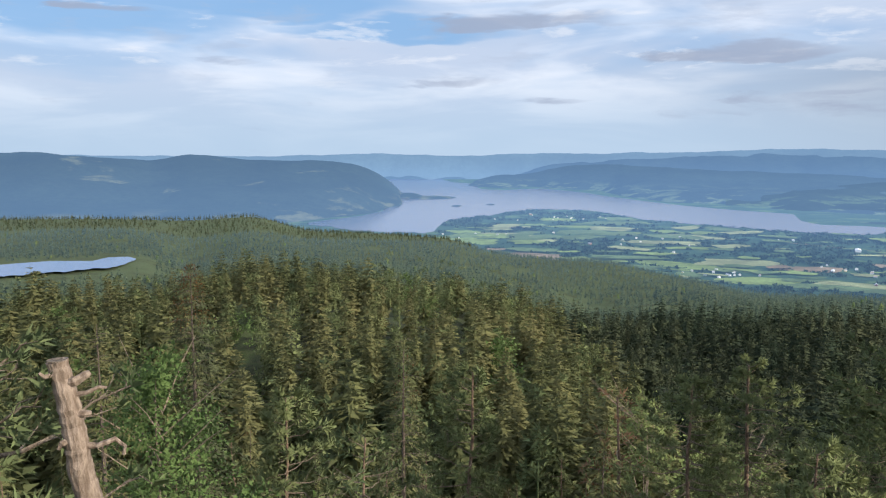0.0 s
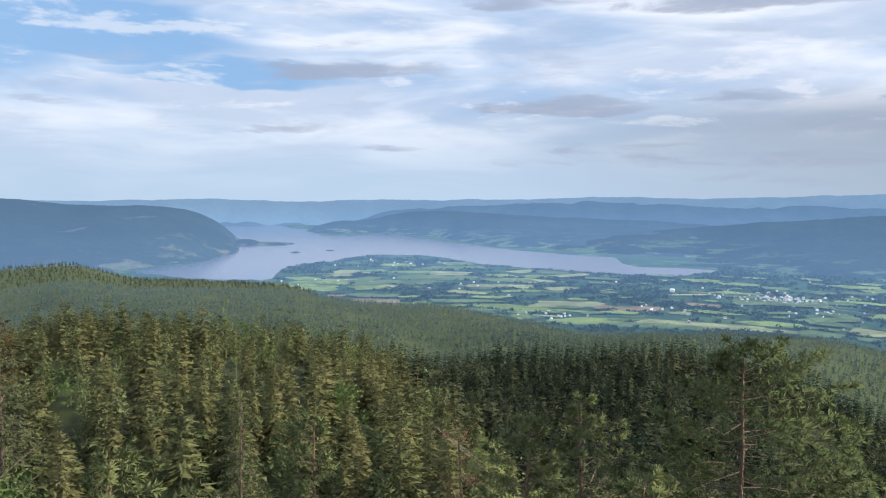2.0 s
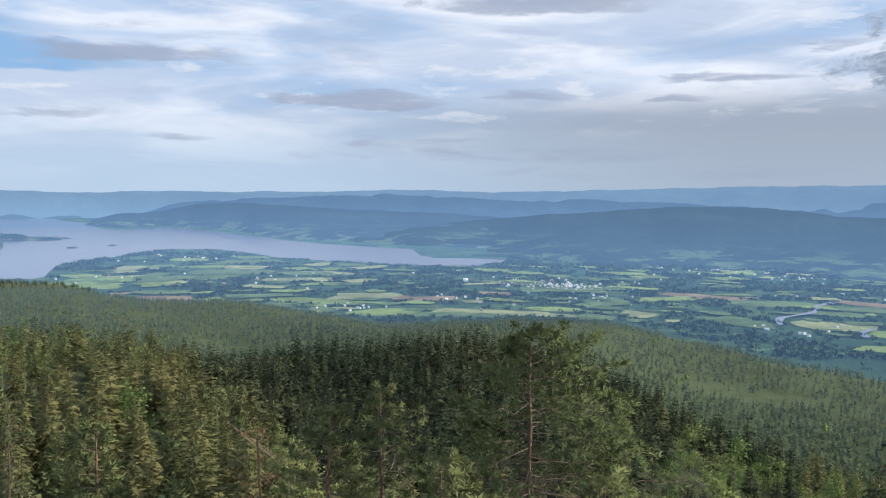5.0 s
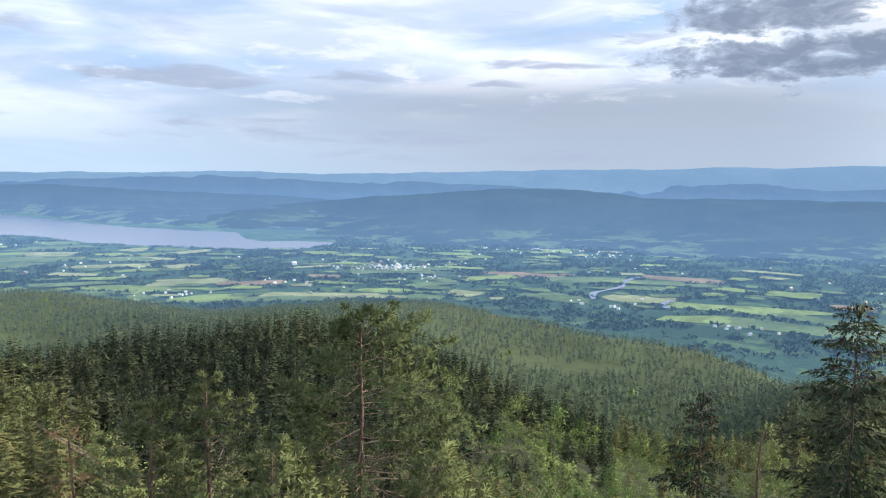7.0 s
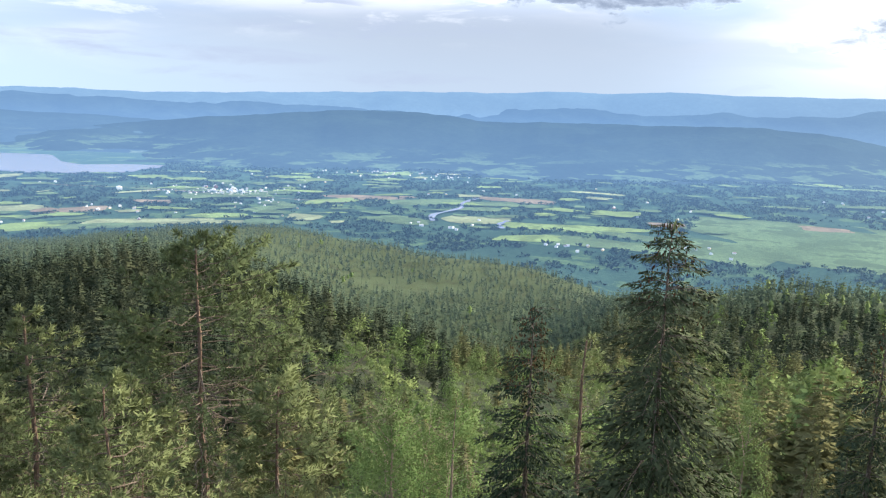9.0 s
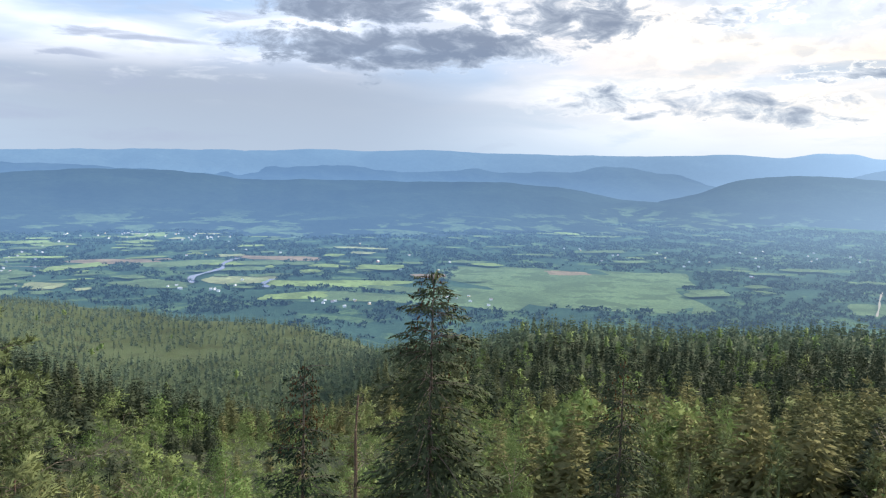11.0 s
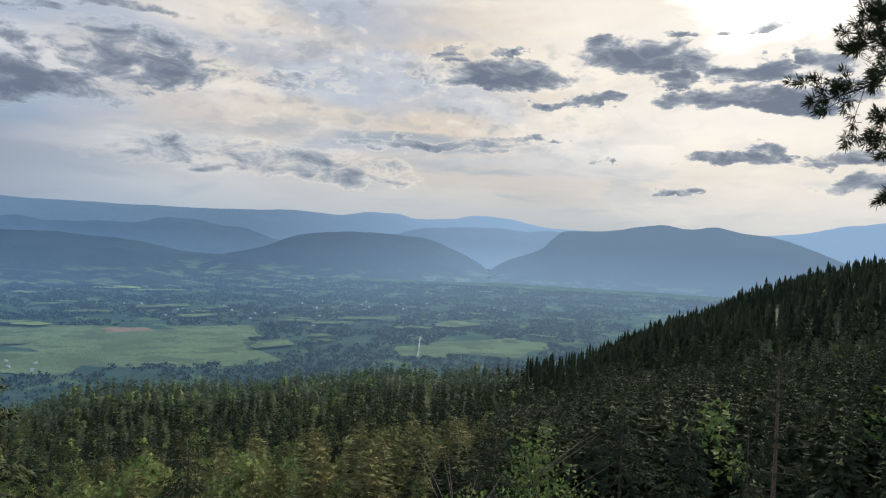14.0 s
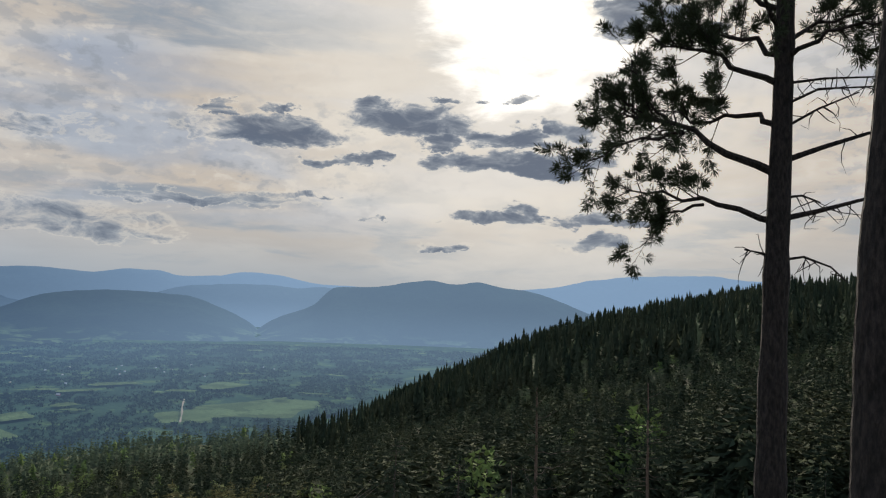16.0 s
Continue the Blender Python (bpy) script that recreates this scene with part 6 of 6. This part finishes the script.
r = np.sqrt(600**2 + (2450**2 - 600**2) * rng.rand(n))
x, y = r * np.sin(np.radians(az)), r * np.cos(np.radians(az))
ok = ~in_plot(x, y) & (ground_z(x, y) < FLOOR_Z + 1.5) & (drift(x, y, 260, 21) + 0.8 * drift(x, y, 80, 22) > np.where((az < 19) & (r > 1350), 0.05, -0.30))
nr = np.interp(az, [a for a, e in NEAR_SHORE], [reach(e) for a, e in NEAR_SHORE], left=9e9, right=9e9)
ok &= ~((az > -10) & (az < 31.4) & (r > nr - 4))
for a, e, k, turn in HOMES:
    hx, hy = plain(a, e)
    q = math.hypot(hx, hy)
    ok &= ~((np.abs(az - a) * q * 0.01745 < 8) & (r > q - 34) & (r < q + 5))
x, y = x[ok], y[ok]
n = len(x)
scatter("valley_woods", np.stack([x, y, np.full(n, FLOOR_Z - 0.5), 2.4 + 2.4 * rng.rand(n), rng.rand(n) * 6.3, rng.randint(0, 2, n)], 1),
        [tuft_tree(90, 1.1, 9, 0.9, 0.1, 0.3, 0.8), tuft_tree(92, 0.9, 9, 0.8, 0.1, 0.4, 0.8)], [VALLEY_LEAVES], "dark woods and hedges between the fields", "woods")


# ---- houses
def hazy_material(name, low, high, rough=0.8):
    m, g = material(name)
    p = g.add("ShaderNodeTexCoord").outputs["Object"]
    # even blue emission painted on as haze before the buildings
    e = g.add("ShaderNodeEmission", {"Color": (*AIR_GLOW, 1), "Strength": 0.22})
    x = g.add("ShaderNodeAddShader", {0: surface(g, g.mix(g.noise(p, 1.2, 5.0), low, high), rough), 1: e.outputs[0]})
    g.links.new(x.outputs[0], g.out.inputs[0])
    return m


WALLS = [hazy_material("white_boards", (0.60, 0.62, 0.62), (0.74, 0.75, 0.75)), hazy_material("red_boards", (0.22, 0.13, 0.11), (0.30, 0.17, 0.14)),
         hazy_material("ochre_boards", (0.55, 0.42, 0.22), (0.66, 0.52, 0.30))]
ROOFS = [hazy_material("grey_roof", (0.36, 0.36, 0.37), (0.52, 0.52, 0.53)), hazy_material("tile_roof", (0.26, 0.20, 0.18), (0.36, 0.28, 0.25))]
PANE = hazy_material("dark_panes", (0.05, 0.06, 0.08), (0.09, 0.10, 0.12), 0.2)


def slab(bm, x0, x1, y0, y1, z0, z1):
    v = [bm.verts.new(p) for p in ((x0, y0, z0), (x1, y0, z0), (x1, y1, z0), (x0, y1, z0), (x0, y0, z1), (x1, y0, z1), (x1, y1, z1), (x0, y1, z1))]
    for f in ((3, 2, 1, 0), (4, 5, 6, 7), (0, 1, 5, 4), (1, 2, 6, 5), (2, 3, 7, 6), (3, 0, 4, 7)):
        bm.faces.new([v[i] for i in f])


def part(name, bm, mat, parent, label=""):
    me = bpy.data.meshes.new(name)
    bm.to_mesh(me)
    bm.free()
    me.materials.append(mat)
    ob = new(name, me)
    ob.parent = parent
    if label:
        ob["label"] = label
    return ob


def house(kind, L, W, H, rise, wall, roof, label):
    ob = thing(kind, label, kind.replace("_", " "), "buildings in the valley")
    bm = bmesh.new()
    slab(bm, -L / 2, L / 2, -W / 2, W / 2, -1, H)
    for s in (-1, 1):
        v = [bm.verts.new(p) for p in ((s * L / 2, -W / 2, H), (s * L / 2, W / 2, H), (s * L / 2, 0, H + rise))]
        bm.faces.new(v if s > 0 else v[::-1])
    part("wall", bm, wall, ob)
    bm = bmesh.new()
    o, k = 0.5, 0.25
    for s in (-1, 1):
        p = [(-L / 2 - o, 0, H + rise), (L / 2 + o, 0, H + rise), (L / 2 + o, s * (W / 2 + o), H - o * rise / (W / 2)), (-L / 2 - o, s * (W / 2 + o), H - o * rise / (W / 2))]
        lo = [bm.verts.new(q) for q in p]
        hi = [bm.verts.new((q[0], q[1], q[2] + k)) for q in p]
        bm.faces.new(hi)
        bm.faces.new(lo[::-1])
        for i in range(4):
            bm.faces.new((lo[i], lo[(i + 1) % 4], hi[(i + 1) % 4], hi[i]))
    bmesh.ops.recalc_face_normals(bm, faces=bm.faces)
    part("roof", bm, roof, ob)
    for i in range(3):
        bm = bmesh.new()
        c = (i - 1) * L * 0.3
        slab(bm, c - 0.6, c + 0.6, -W / 2 - 0.03, -W / 2 + 0.02, H * 0.35, H * 0.35 + 1.4)
        part("window", bm, PANE, ob)
    return ob


HOUSES = [house("house", 11, 8, 5.5, 3.2, WALLS[0], ROOFS[0], "white wooden house with a grey gabled roof"),
          house("house", 12, 8, 5.0, 3.4, WALLS[0], ROOFS[1], "white wooden house with a red tiled roof"),
          house("house", 10, 7.5, 4.8, 3.0, WALLS[2], ROOFS[0], "ochre wooden house with a grey roof"),
          house("barn", 20, 11, 6.5, 4.5, WALLS[1], ROOFS[0], "red wooden barn with a grey roof"),
          house("shed", 42, 14, 5.5, 1.8, WALLS[0], hazy_material("white_roof", (0.62, 0.63, 0.64), (0.76, 0.77, 0.78)), "long white farm shed with a pale roof")]
rng = np.random.RandomState(15)
started = [False] * len(HOUSES)


def settle(az, el, k, turn):
    x, y = plain(az, el)
    if on_lake(x, y, 12):
        return
    m = pose(x, y, float(max(ground_z(x, y)[0], FLOOR_Z)), 0, 0, turn) @ Matrix.Scale(0.55, 4)
    if started[k]:
        copy_thing(HOUSES[k], m)
    else:
        HOUSES[k].matrix_basis, started[k] = m, True


for home in HOMES:
    settle(*home)
for a, e, t in ((28.3, -6.25, 65), (23.5, -5.8, 70), (24.4, -5.75, 70), (54.0, -6.2, 40), (53.2, -6.2, 40), (26.9, -7.65, 60), (89.2, -4.6, 10), (90.8, -5.2, 5), (113.5, -3.5, 0)):
    settle(a, e, 4, t)
